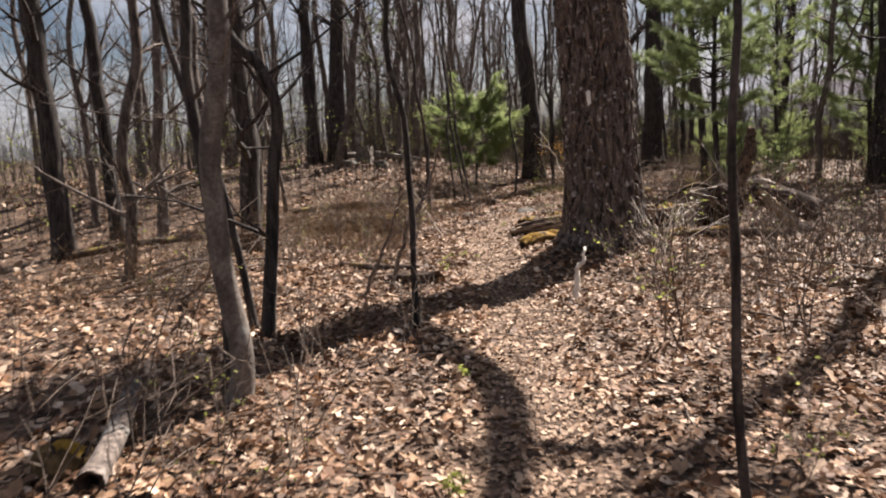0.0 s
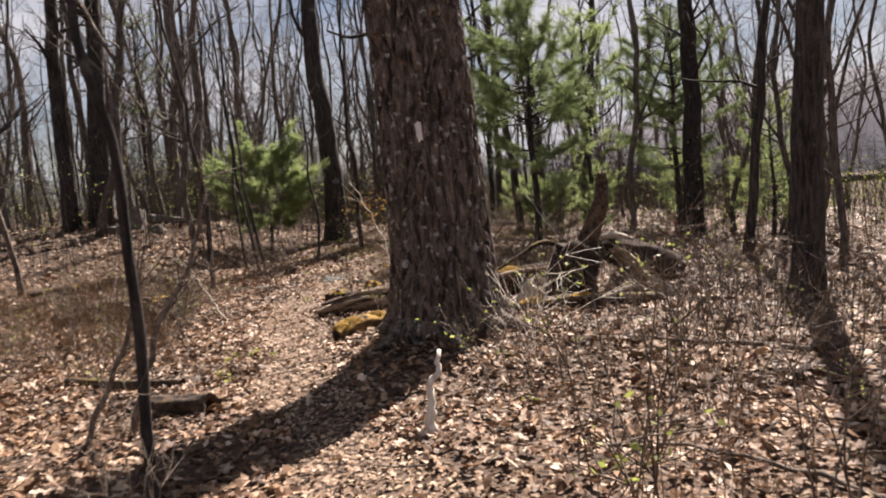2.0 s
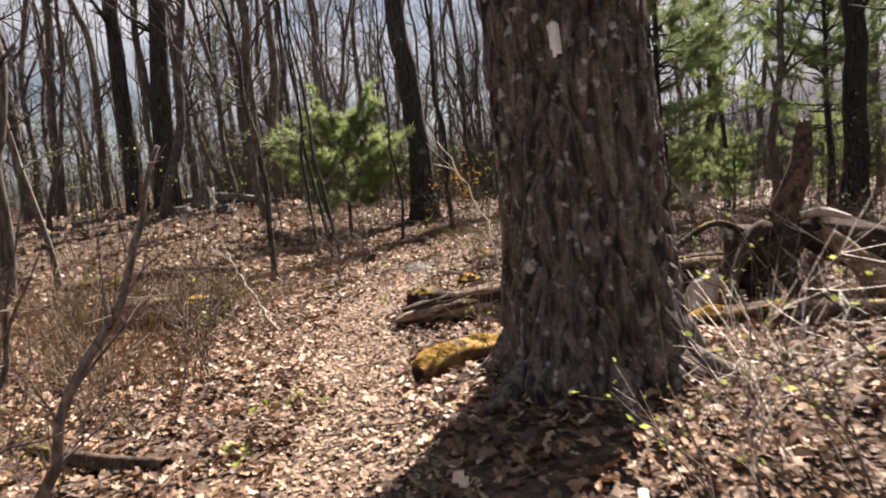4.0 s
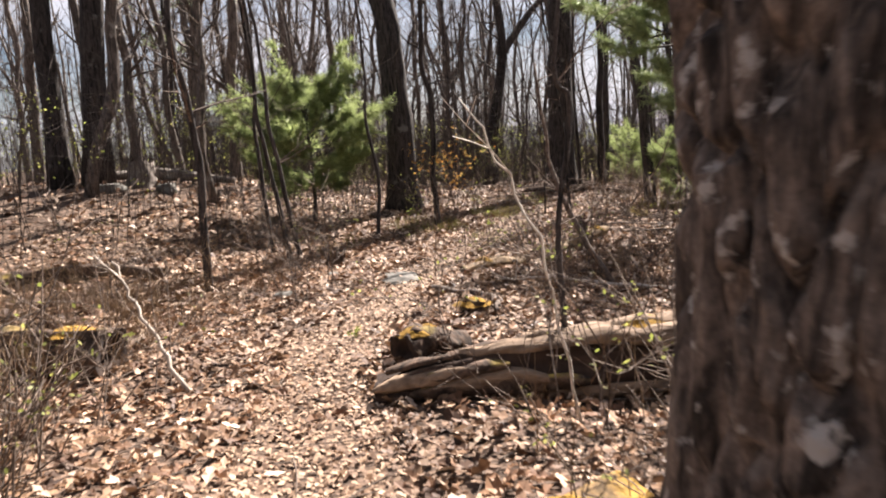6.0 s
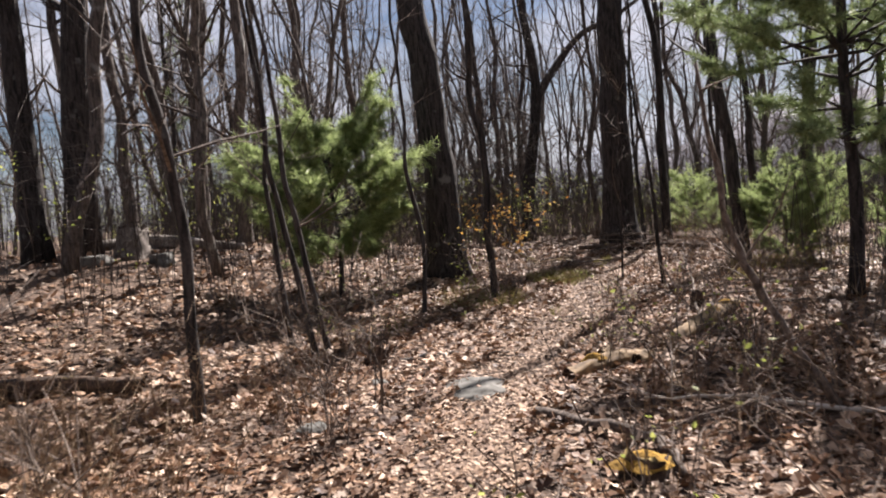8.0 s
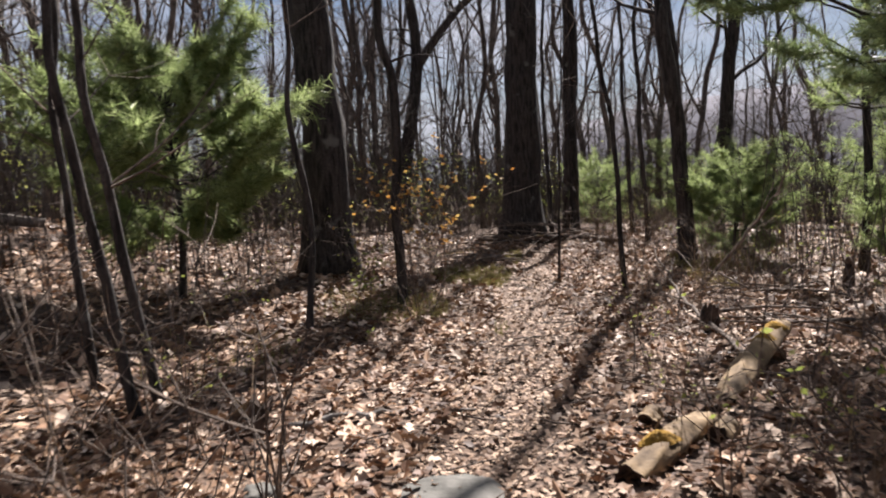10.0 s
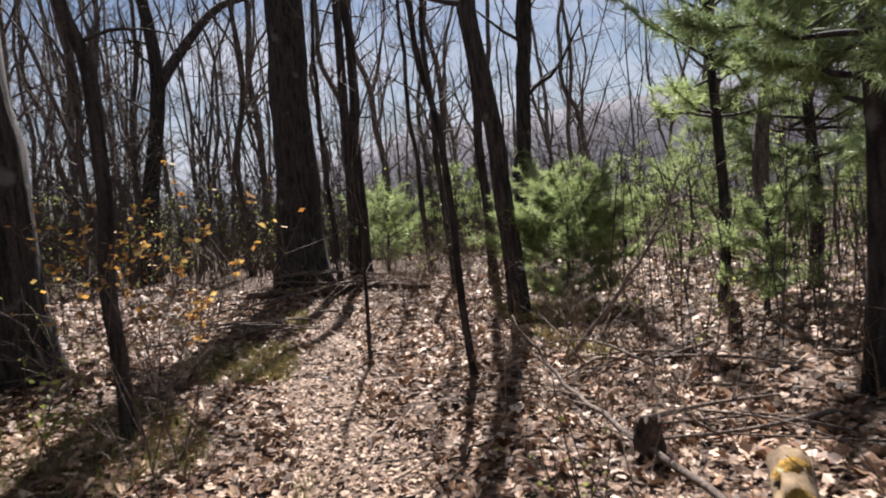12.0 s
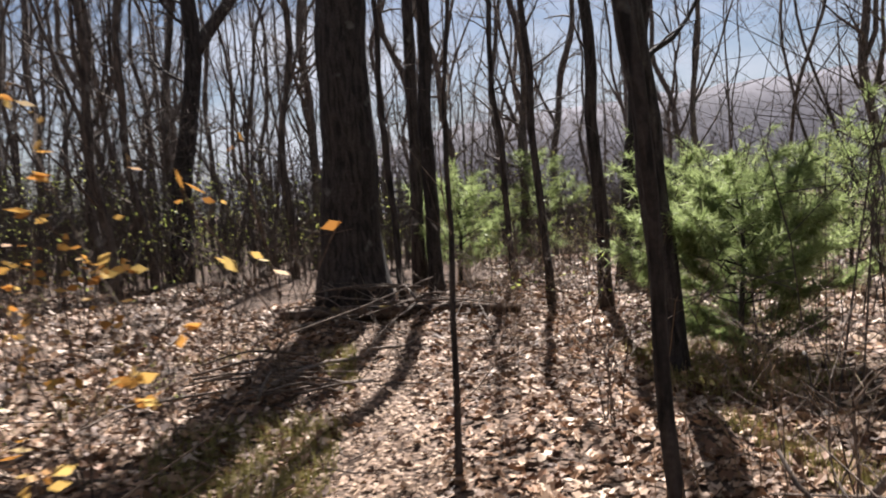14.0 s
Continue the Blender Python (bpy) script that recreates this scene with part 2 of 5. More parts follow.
class Geo:
    """Gathers vertices, quads and triangles, and links them as one mesh."""

    def __init__(self):
        self.v, self.q, self.t, self.n = [], [], [], 0

    def add(self, v, q=None, t=None):
        if q is not None and len(q):
            self.q.append(np.asarray(q, np.int32) + self.n)
        if t is not None and len(t):
            self.t.append(np.asarray(t, np.int32) + self.n)
        self.v.append(np.asarray(v, np.float32))
        self.n += len(v)

    def tube(self, pts, radii, sides=6, cap=True, wobble=0.0):
        pts, radii = np.asarray(pts, float), np.asarray(radii, float)
        d = np.gradient(pts, axis=0)
        d /= np.linalg.norm(d, axis=1)[:, None] + 1e-9
        ref = np.array((1.0, 0, 0)) if abs(d[0][0]) < 0.8 else np.array((0, 1.0, 0))
        u = np.cross(d, ref)
        u /= np.linalg.norm(u, axis=1)[:, None] + 1e-9
        w = np.cross(d, u)
        a = np.arange(sides) * 2 * np.pi / sides
        rr = radii[:, None] * (1 + (rng.uniform(-wobble, wobble, (len(pts), sides)) if wobble else 0))
        ring = pts[:, None] + rr[..., None] * (np.cos(a)[None, :, None] * u[:, None] + np.sin(a)[None, :, None] * w[:, None])
        v = ring.reshape(-1, 3)
        i = np.arange(len(pts) - 1)[:, None] * sides
        j = np.arange(sides)[None]
        k = (j + 1) % sides
        q = np.stack([i + j, i + k, i + sides + k, i + sides + j], -1).reshape(-1, 4)
        t = None
        if cap:
            n = len(v)
            v = np.vstack([v, pts[:1], pts[-1:]])
            j, k = j[0], k[0]
            e = (len(pts) - 1) * sides
            t = np.vstack([np.stack([k, j, np.full(sides, n)], -1), np.stack([e + j, e + k, np.full(sides, n + 1)], -1)])
        self.add(v, q, t)

    def mesh(self, name, mat, smooth=True):
        me = bpy.data.meshes.new(name)
        v = np.concatenate(self.v)
        q = np.concatenate(self.q) if self.q else np.zeros((0, 4), np.int32)
        t = np.concatenate(self.t) if self.t else np.zeros((0, 3), np.int32)
        me.vertices.add(len(v))
        me.vertices.foreach_set("co", v.ravel())
        me.loops.add(q.size + t.size)
        me.loops.foreach_set("vertex_index", np.concatenate([q.ravel(), t.ravel()]))
        me.polygons.add(len(q) + len(t))
        me.polygons.foreach_set("loop_start", np.concatenate([np.arange(len(q)) * 4, q.size + np.arange(len(t)) * 3]).astype(np.int32))
        me.polygons.foreach_set("use_smooth", np.full(len(q) + len(t), smooth))
        me.update(calc_edges=True)
        me.materials.append(mat)
        return me


def part(name, geo, mat, parent=None, label="", smooth=True):
    """One mesh object, under a thing when parent is given."""
    ob = new(name, geo.mesh(name, mat, smooth) if isinstance(geo, Geo) else geo)
    if parent is not None:
        ob.parent = parent
    return tagged(ob, label)


def thing(name, m, label, category, group=""):
    ob = new(name)
    ob.empty_display_size = 0.1
    ob.matrix_basis = m
    return tagged(ob, label, category, group)


def smooth_line(pts, n):
    """Catmull-Rom through the points."""
    p = np.asarray(pts, float)
    p = np.vstack([2 * p[0] - p[1], p, 2 * p[-1] - p[-2]])
    out = []
    for u in np.linspace(0, len(p) - 3 - 1e-6, n):
        i, f = int(u), u - int(u)
        a, b, c, d = p[i:i + 4]
        out.append(0.5 * (2 * b + (c - a) * f + (2 * a - 5 * b + 4 * c - d) * f * f + (3 * b - a - 3 * c + d) * f ** 3))
    return np.array(out)


def ss(a, b, v):
    v = np.clip((v - a) / (b - a), 0, 1)
    return v * v * (3 - 2 * v)


def trail_x(y):
    return np.interp(y, [-6, 0, 4, 7, 10, 13, 15.3, 18.6, 20, 22, 24, 26.4, 32, 40], [0.1, 0.1, 0.43, 0.75, 0.66, 0.82, 1.0, 2.3, 3.0, 4.2, 5.05, 6.5, 9.5, 14])


def height(x, y):
    """The ground: a near level trail, a rise to one side, a fall to the other, root mounds, small hummocks."""
    x, y = np.asarray(x, float), np.asarray(y, float)
    tr = np.interp(y, [-5, 0, 8, 13, 18, 26, 32], [0.1, 0, -0.22, -0.31, -0.35, -0.33, -0.3])
    r = x - np.interp(y, [0, 4, 8, 11, 15.3, 18, 21, 26, 32], [0, .45, .75, .75, .85, 2.0, 3.5, 6.0, 9.0])
    left = 0.9 * ss(1, 14, -r) * ss(6, 24, y)
    left = left - 0.13 * np.maximum(0, -r - 4.2) * (1 - ss(14, 24, y)) * ss(-8, 4, y)
    left = np.maximum(left, -2.5)
    right = np.maximum(-0.075 * np.maximum(0, r - 5), -6) - 0.10 * ss(1.0, 4.0, r) * ss(20, 24, y)
    fall = np.maximum(-0.05 * np.maximum(0, y - 34), -5) * ss(-10, 10, r)
    z = tr + left + right + fall
    for cx, cy, hh, s in ((2.15, 10.4, 0.26, 0.9), (3.15, 25.4, 0.12, 1.0), (8.05, 29.95, 0.14, 1.3), (-2.6, 28.5, 0.42, 3.2)):
        z = z + hh * np.exp(-((x - cx) ** 2 + (y - cy) ** 2) / (2 * s * s))
    off = np.abs(x - trail_x(y))
    bump = 0.035 * np.sin(x * 1.9 + 1.3 * np.sin(y * 0.8)) * np.sin(y * 1.5 + x * 0.4) + 0.018 * np.sin(x * 4.7 + y * 1.1) * np.sin(y * 3.9 - x * 0.9)
    return z + bump * ss(0.3, 1.2, off) - 0.035 * (1 - ss(0.2, 0.6, off))


def on_ground(x, y, dz=0.0):
    return float(height(x, y)) + dz


# ---- ground ----
def build_ground():
    g = Geo()
    # one sheet: fine near the walk, wide cells towards the horizon
    xs = np.concatenate([-np.geomspace(900, 14, 24), np.arange(-13.8, 18.1, 0.16), np.geomspace(18.5, 900, 24)])
    ys = np.concatenate([-np.geomspace(900, 7, 22), np.arange(-6.8, 42, 0.16), np.geomspace(42.4, 900, 24)])
    X, Y = np.meshgrid(xs, ys)
    v = np.stack([X, Y, height(X, Y)], -1).reshape(-1, 3)
    n = len(xs)
    i = (np.arange(len(ys) - 1)[:, None] * n + np.arange(n - 1)[None]).ravel()
    g.add(v, np.stack([i, i + 1, i + n + 1, i + n], -1))
    ob = part("ground", g, SOIL)
    tagged(ob, "brown woodland soil under dry leaves with a worn footpath", "ground", kind="structure")


def scatter_leaves(name, count, box, size, label, clear=None, seed=1, lift=0.02, mat=None):
    """Curled, lobed dry leaves lying on the ground."""
    r = np.random.default_rng(seed)
    y = r.uniform(box[2], box[3], count)
    x = r.uniform(box[0], box[1], count) + trail_x(y)
    if clear is not None:
        keep = clear(x, y, r)
        x, y = x[keep], y[keep]
    n = len(x)
    z = height(x, y) + r.uniform(0.002, lift, n)
    s = size * r.uniform(0.55, 1.35, n)
    yaw, tilt, curl = r.uniform(0, 6.28, n), r.normal(0, 0.38, n), r.uniform(-0.1, 0.55, n)
    side = r.normal(0, 0.35, n)
    # outline: stem, two lobes a side, tip, and a midrib
    base = np.array([(-0.5, 0, 0), (-0.22, 0.2, 1), (-0.02, 0.13, .6), (0.2, 0.27, 1), (0.5, 0.02, 0.4), (0.2, -0.26, 1), (-0.02, -0.12, .6), (-0.24, -0.2, 1), (0.05, 0, 0)])
    tri = np.array([(0, 8, 1), (1, 8, 2), (2, 8, 3), (3, 8, 4), (4, 8, 5), (5, 8, 6), (6, 8, 7), (7, 8, 0)])
    if size > 0.1 or size < 0.06:
        base, tri = base[[0, 1, 3, 4, 5, 7]], np.array([(0, 5, 1), (1, 5, 4), (1, 4, 2), (2, 4, 3)])
    lx, ly = base[None, :, 0] * s[:, None], base[None, :, 1] * s[:, None] * r.uniform(0.8, 1.3, n)[:, None]
    lz = curl[:, None] * base[None, :, 2] * s[:, None] * 0.4 + r.normal(0, 0.05, (n, len(base))) * s[:, None]
    lz = lz + lx * np.tan(np.clip(tilt, -0.9, 0.9))[:, None] * 0.6 + ly * side[:, None]
    lz -= lz.min(axis=1)[:, None]
    c, si = np.cos(yaw)[:, None], np.sin(yaw)[:, None]
    v = np.stack([x[:, None] + c * lx - si * ly, y[:, None] + si * lx + c * ly, z[:, None] + lz], -1).reshape(-1, 3)
    f = (np.arange(n)[:, None, None] * len(base) + tri[None]).reshape(-1, 3)
    g = Geo()
    g.add(v, None, f)
    tagged(part(name, g, mat or LITTER, smooth=False), label, "leaf litter", kind="stuff")


build_ground()
scatter_leaves("leaf_litter", 62000, (-3.0, 3.4, 0.8, 31), 0.085, "curled dry tan oak leaves covering the forest floor",
               lambda x, y, r: (np.abs(x - trail_x(y)) > 0.34 + 0.1 * np.sin(y * 2.1)) | (r.random(len(x)) < 0.06), 1, 0.035)
scatter_leaves("leaf_litter", 78000, (-7.5, 8.0, 1.5, 36), 0.101, "dry brown leaves lying over the far forest floor",
               lambda x, y, r: (np.abs(x - trail_x(y)) > 2.4), 2, 0.03)
scatter_leaves("leaf_litter", 60000, (-22, 24, 4, 60), 0.15, "brown leaves over the distant forest floor",
               lambda x, y, r: (np.abs(x - trail_x(y)) > 7), 4, 0.03)
scatter_leaves("leaf_litter", 30000, (-0.5, 0.5, 0.6, 31), 0.042, "crushed leaf fragments trodden into the footpath", None, 3, 0.006, TRODDEN)


scatter_leaves("leaf_litter", 9000, (-22, 24, -9, 5), 0.15, "brown leaves over the forest floor by the start",
               lambda x, y, r: (np.abs(x - trail_x(y)) > 7) | (y < 1.5), 6, 0.03)


# ---- far hill ----
def build_hill():
    g = Geo()
    az = np.radians(np.linspace(22, 118, 150))
    rows = []
    for d, k in ((330, 0.0), (350, 0.35), (375, 0.75), (400, 1.0), (440, 0.9)):
        top = 400 * np.tan(np.radians(np.interp(np.degrees(az), [22, 27, 33, 40, 50, 62, 80, 100, 118], [0.8, 2.8, 4.3, 5.0, 5.6, 6.2, 6.6, 6, 5])))
        z = -8 + (top + 8) * k + (np.array([noise.noise((a * 60, d * 0.1, 0)) + 0.6 * noise.noise((a * 190, d, 3)) for a in az]) * 1.6 if k > 0 else 0)
        rows.append(np.stack([np.sin(az) * d, np.cos(az) * d, z], -1))
    v = np.concatenate(rows)
    n = len(az)
    i = (np.arange(len(rows) - 1)[:, None] * n + np.arange(n - 1)[None]).ravel()
    g.add(v, np.stack([i, i + 1, i + n + 1, i + n], -1))
    tagged(part("backdrop", g, HILL), "distant hill covered in bare woods, coloured blue-grey as by haze", "hill", kind="structure")


build_hill()


# ---- trees ----
def grow_branches(g, start, heading, length, radius, r, depth, twist=0.35, up=0.25):
    """A crooked limb with side shoots."""
    n = max(3, int(length / 0.4)) if depth > 0 else 2
    n = min(n, 7)
    p, d = np.array(start, float), np.array(heading, float)
    d /= np.linalg.norm(d)
    pts = [p.copy()]
    for _ in range(n):
        d = d + r.normal(0, twist * 0.5, 3) + np.array((0, 0, up * 0.3))
        d /= np.linalg.norm(d)
        p = p + d * length / n
        pts.append(p.copy())
    rad = np.linspace(radius, max(radius * 0.25, 0.0022), n + 1)
    g.tube(pts, rad, 5 if radius > 0.03 else 3, cap=False)
    if depth > 0:
        for _ in range(int(2 + length * (1.5 if depth > 1 else 1.7))):
            k = r.integers(1, n)
            side = r.normal(0, 1, 3)
            side -= d * side.dot(d)
            h = d * 0.7 + side / (np.linalg.norm(side) + 1e-6) * r.uniform(0.5, 1.0)
            grow_branches(g, pts[k], h, length * r.uniform(0.3, 0.6), max(rad[k] * 0.5, 0.003), r, depth - 1, twist, up)


def trunk_line(tall, lean, bend, r, n=12):
    z = np.linspace(-0.15, tall, n)
    k = z / tall
    ph = r.uniform(0, 6.28, 2)
    q = r.uniform(0, 6.28, 4)
    wave = 0.06 + 0.07 * bend
    x = lean[0] * z + bend * np.sin(k * 5 + ph[0]) * k * 0.9 + wave * (np.sin(z * 1.1 + q[0]) + 0.5 * np.sin(z * 2.6 + q[1]))
    y = lean[1] * z + bend * np.sin(k * 4 + ph[1]) * k * 0.9 + wave * (np.sin(z * 0.9 + q[2]) + 0.5 * np.sin(z * 2.3 + q[3]))
    return np.stack([x - np.interp(0, z, x), y - np.interp(0, z, y), z], -1)


def trunk_radius(z, tall, base, flare=0.3):
    """Root flare, slow taper."""
    return base * (1 - 0.75 * np.clip(z / tall, 0, 1)) * (1 + flare * np.exp(-np.maximum(z, 0) / (base * 1.1 + 0.02)))


def bare_tree(name, m, pts, base, r, limbs, low, label, mat=BACKLIT_BARK, category="tree", group="", sides=10, reach=1.0, rows=None, joined=False, flare=0.3):
    """A leafless tree: trunk through the given line, limbs with twigs above the height low."""
    t = thing(name, m, label, category, group)
    line = smooth_line(pts, rows or max(26, len(pts) * 5))
    tall = line[-1][2]
    rad = trunk_radius(line[:, 2], tall, base, flare)
    if not joined:
        ph = r.uniform(0, 6.28, 4)
        k = np.minimum(line[:, 2:3].clip(0) * 0.5, 1)
        line[:, :2] += 0.022 * k * np.concatenate([np.sin(line[:, 2:3] * 3.1 + ph[0]) + 0.6 * np.sin(line[:, 2:3] * 6.3 + ph[1]), np.sin(line[:, 2:3] * 2.7 + ph[2])], 1)
    g = Geo()
    g.tube(line, rad, sides, wobble=0.05)
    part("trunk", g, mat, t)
    b = Geo()
    for _ in range(limbs):
        if not joined:
            b = Geo()
        z = low + (tall - low) * r.random() ** 1.3
        i = int(np.clip(np.searchsorted(line[:, 2], z), 1, len(line) - 1))
        f = (z - line[i - 1][2]) / (line[i][2] - line[i - 1][2] + 1e-6)
        p = line[i - 1] + (line[i] - line[i - 1]) * f
        a = r.uniform(0, 6.28)
        h = (math.cos(a), math.sin(a), r.uniform(0.25, 1.0))
        ln = reach * r.uniform(0.6, 1.5) * (0.6 + base * 7) * (1.1 - 0.5 * z / tall)
        grow_branches(b, p, h, ln, max(0.004, rad[i] * r.uniform(0.22, 0.5)), r, 2 if ln > 1.2 else 1)
        if not joined:
            part("limb", b, mat if base > 0.05 else TWIG, t)
    for _ in range(2 if joined else 0):
        i = int(r.integers(5, 12))
        a = r.uniform(0, 6.28)
        grow_branches(b, line[i], (0.45 * math.cos(a), 0.45 * math.sin(a), 1), r.uniform(3, 5.5), rad[i] * 0.6, r, 2, 0.25, 0.4)
    if joined:
        tagged(part("crown", b, mat, t), kind="stuff")
    return t


def at(x, y, dz=0.0, rz=0.0, s=1.0):
    return pose(x, y, on_ground(x, y, dz), 0, 0, rz) @ Matrix.Scale(s, 4)


def up_to(pts, tall, r, bend=0.12):
    """Carries a measured stem on to its full height."""
    p = [np.array(q, float) for q in pts]
    d = p[-1] - p[0]
    d[2] = max(d[2], 0.5)
    d = d / d[2]
    z = p[-1][2]
    while z < tall:
        step = min(2.2, tall - z + 0.01)
        q = p[-1] + d * step * np.array((0.7, 0.7, 1))
        q[:2] += r.normal(0, bend, 2)
        p.append(q)
        z = q[2]
    return p
# ---- the blazed oak by the trail ----
def build_oak():
    t = thing("oak_tree", at(2.15, 10.38), "huge old oak with deeply furrowed grey-brown bark beside the trail", "tree")
    na, zs = 260, np.concatenate([np.linspace(-0.3, 3.4, 330), np.linspace(3.45, 14, 60)])
    a = np.arange(na) * 2 * np.pi / na
    rows = []
    for z in zs:
        z0 = max(z, 0.0)
        r0 = 0.475 * (1 - 0.022 * z0) + 0.08 * math.exp(-z0 / 0.5) + 0.07 * math.exp(-z0 / 0.13)
        lobes = 1 + (0.10 * math.exp(-z0 / 0.45) + 0.012) * np.sin(a * 5 + 0.7) + 0.03 * math.exp(-z0 / 0.9) * np.sin(a * 3 + 2)
        cx, cy = -0.035 * z0 + 0.02 * math.sin(z0), 0.01 * z0
        rr = r0 * lobes
        if z < 3.45:
            relief = []
            for ai, ri in zip(a, rr):
                q = (math.cos(ai) * 4.4, math.sin(ai) * 4.4, z * 2.8 + 0.9 * noise.noise((math.cos(ai) * 3, math.sin(ai) * 3, z * 1.5)))
                dist, _ = noise.voronoi(q)
                edge = dist[1] - dist[0]
                relief.append(min(edge, 0.32) / 0.32 * 0.06 + 0.012 * noise.noise((q[0] * 3, q[1] * 3, z * 9)))
            rr = rr + np.array(relief) - 0.042
        rows.append(np.stack([cx + rr * np.cos(a), cy + rr * np.sin(a), np.full(na, z)], -1))
    v = np.concatenate(rows)
    g = Geo()
    i = np.arange(len(zs) - 1)[:, None] * na
    j = np.arange(na)[None]
    k = (j + 1) % na
    g.add(v, np.stack([i + j, i + k, i + na + k, i + na + j], -1).reshape(-1, 4))
    part("trunk", g, OAK_BARK, t)
    r = np.random.default_rng(5)
    for n in range(14):
        b = Geo()
        z = r.uniform(5.5, 13.5)
        aa = r.uniform(0, 6.28)
        grow_branches(b, (-0.035 * z, 0.01 * z, z), (math.cos(aa), math.sin(aa), 0.5), r.uniform(2.5, 5), r.uniform(0.08, 0.16), r, 2)
        part("limb", b, BACKLIT_BARK, t)
    # the great forked limbs
    for path, r0, r1 in (([(0, 0, 4.3), (0.6, -0.2, 4.9), (1.13, -0.3, 5.5), (1.75, -0.4, 6.1), (2.45, -0.5, 7.1), (2.9, -0.55, 8.0), (3.3, -0.65, 8.9), (3.6, -0.8, 11)], 0.19, 0.10),
                         ([(2.85, -0.54, 7.9), (3.6, -0.47, 8.3), (4.25, -0.38, 8.8), (5.0, -0.3, 9.6)], 0.09, 0.05),
                         ([(-0.15, 0, 4.9), (-0.7, 0.05, 6.3), (-1.4, 0.2, 8.0), (-2.0, 0.5, 10.5)], 0.24, 0.12),
                         ([(-0.05, 0, 5.6), (0.5, 0, 7.8), (1.1, 0, 9.2), (1.7, -0.1, 11.5)], 0.28, 0.15)):
        b = Geo()
        ln = smooth_line(path, 14)
        b.tube(ln, np.linspace(r0, r1, 14), 10, wobble=0.08)
        for _ in range(5):
            k = int(r.integers(5, 14))
            grow_branches(b, ln[k], (r.normal(0, 1), r.normal(0, 1), 0.6), r.uniform(1, 2.2), 0.04, r, 1)
        part("limb", b, BACKLIT_BARK, t)
    # surface roots
    for ang, ln in ((205, 0.5), (262, 0.35), (318, 0.5), (150, 0.4), (20, 0.4), (80, 0.5)):
        rt = Geo()
        c, s = math.cos(radians(ang)), math.sin(radians(ang))
        ds = np.linspace(0.42, 0.5 + ln, 9)
        pts = [(c * d_, s * d_ + 0.06 * math.sin(d_ * 5), on_ground(2.15 + c * d_, 10.38 + s * d_) - on_ground(2.15, 10.38) + 0.10 - 0.15 * k_) for k_, d_ in enumerate(ds) for k_ in (k_ / 8,)]
        rt.tube(pts, np.linspace(0.11, 0.03, 9), 10, wobble=0.12)
        part("root", rt, OAK_BARK, t)
    # paint blaze facing the walker: an upright patch hugging the bark
    bz = Geo()
    us, ws = np.linspace(-0.075, 0.075, 15), np.linspace(1.70, 1.95, 19)
    vv, keep = [], []
    for w_ in ws:
        for u in us:
            ang = radians(245) + u / 0.47
            q = (math.cos(ang) * 4.4, math.sin(ang) * 4.4, w_ * 2.8 + 0.9 * noise.noise((math.cos(ang) * 3, math.sin(ang) * 3, w_ * 1.5)))
            dist, _ = noise.voronoi(q)
            rr = 0.475 * (1 - 0.022 * w_) * (1 + 0.012 * math.sin(ang * 5 + 0.7) ) + min(dist[1] - dist[0], 0.32) / 0.32 * 0.06 - 0.042 + 0.018
            vv.append((-0.035 * w_ + 0.02 * math.sin(w_) + rr * math.cos(ang), 0.01 * w_ + rr * math.sin(ang), w_))
            keep.append((u / 0.036) ** 4 + ((w_ - 1.825) / 0.1) ** 4 < 1 + 0.5 * noise.noise((u * 40, w_ * 40, 0)))
    qd = [(i_, i_ + 1, i_ + 16, i_ + 15) for i_ in range(15 * 18) if i_ % 15 < 14 and keep[i_] and keep[i_ + 1] and keep[i_ + 15] and keep[i_ + 16]]
    bz.add(np.array(vv), qd)
    part("paint_blaze", bz, BLAZE, t, "white painted trail blaze")


build_oak()


# ---- single trees along the walk ----
R = np.random.default_rng(11)


def stem(x, y, pts, base, tall, label, mat=BACKLIT_BARK, limbs=10, low=2.2, name="tree", sides=10, reach=1.0, bend=0.12, group="", flare=0.3):
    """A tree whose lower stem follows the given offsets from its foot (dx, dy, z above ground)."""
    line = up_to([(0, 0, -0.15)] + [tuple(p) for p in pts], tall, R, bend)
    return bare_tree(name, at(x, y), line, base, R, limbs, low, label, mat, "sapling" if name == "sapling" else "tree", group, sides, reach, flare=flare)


stem(-1.42, 4.92, [(0.10, 0, 0.28), (0.03, 0, 0.98), (0.06, 0, 1.68), (0.15, 0, 2.5)], 0.075, 9, "smooth grey young tree with a curved foot beside the leaf litter", GREY_BARK, 7, 1.6, sides=14)
stem(-1.44, 4.98, [(0.05, 0, 0.9), (0.0, 0, 1.4), (-0.04, 0, 1.9), (-0.06, 0, 2.5)], 0.045, 7, "thin dark stem growing against a grey young tree", BACKLIT_BARK, 6, 1.4)
stem(-1.62, 6.9, [(0.14, 0, 0.95), (0.26, 0, 1.85), (0.15, 0, 2.35), (-0.16, 0, 2.95)], 0.062, 8, "dark crooked young tree bending over the trail side", BACKLIT_BARK, 12, 0.7)
stem(-1.75, 7.15, [(-0.12, 0, 0.9), (-0.35, 0, 1.9), (-0.6, 0, 3)], 0.04, 7, "thin dark stem leaning beside a crooked young tree", BACKLIT_BARK, 9, 0.6)
stem(-0.26, 6.8, [(0, 0, 1.1), (0.0, 0, 1.8), (-0.1, 0, 2.6)], 0.03, 6.5, "slim straight brown sapling at the trail edge", BACKLIT_BARK, 6, 1.7, "sapling", 8)
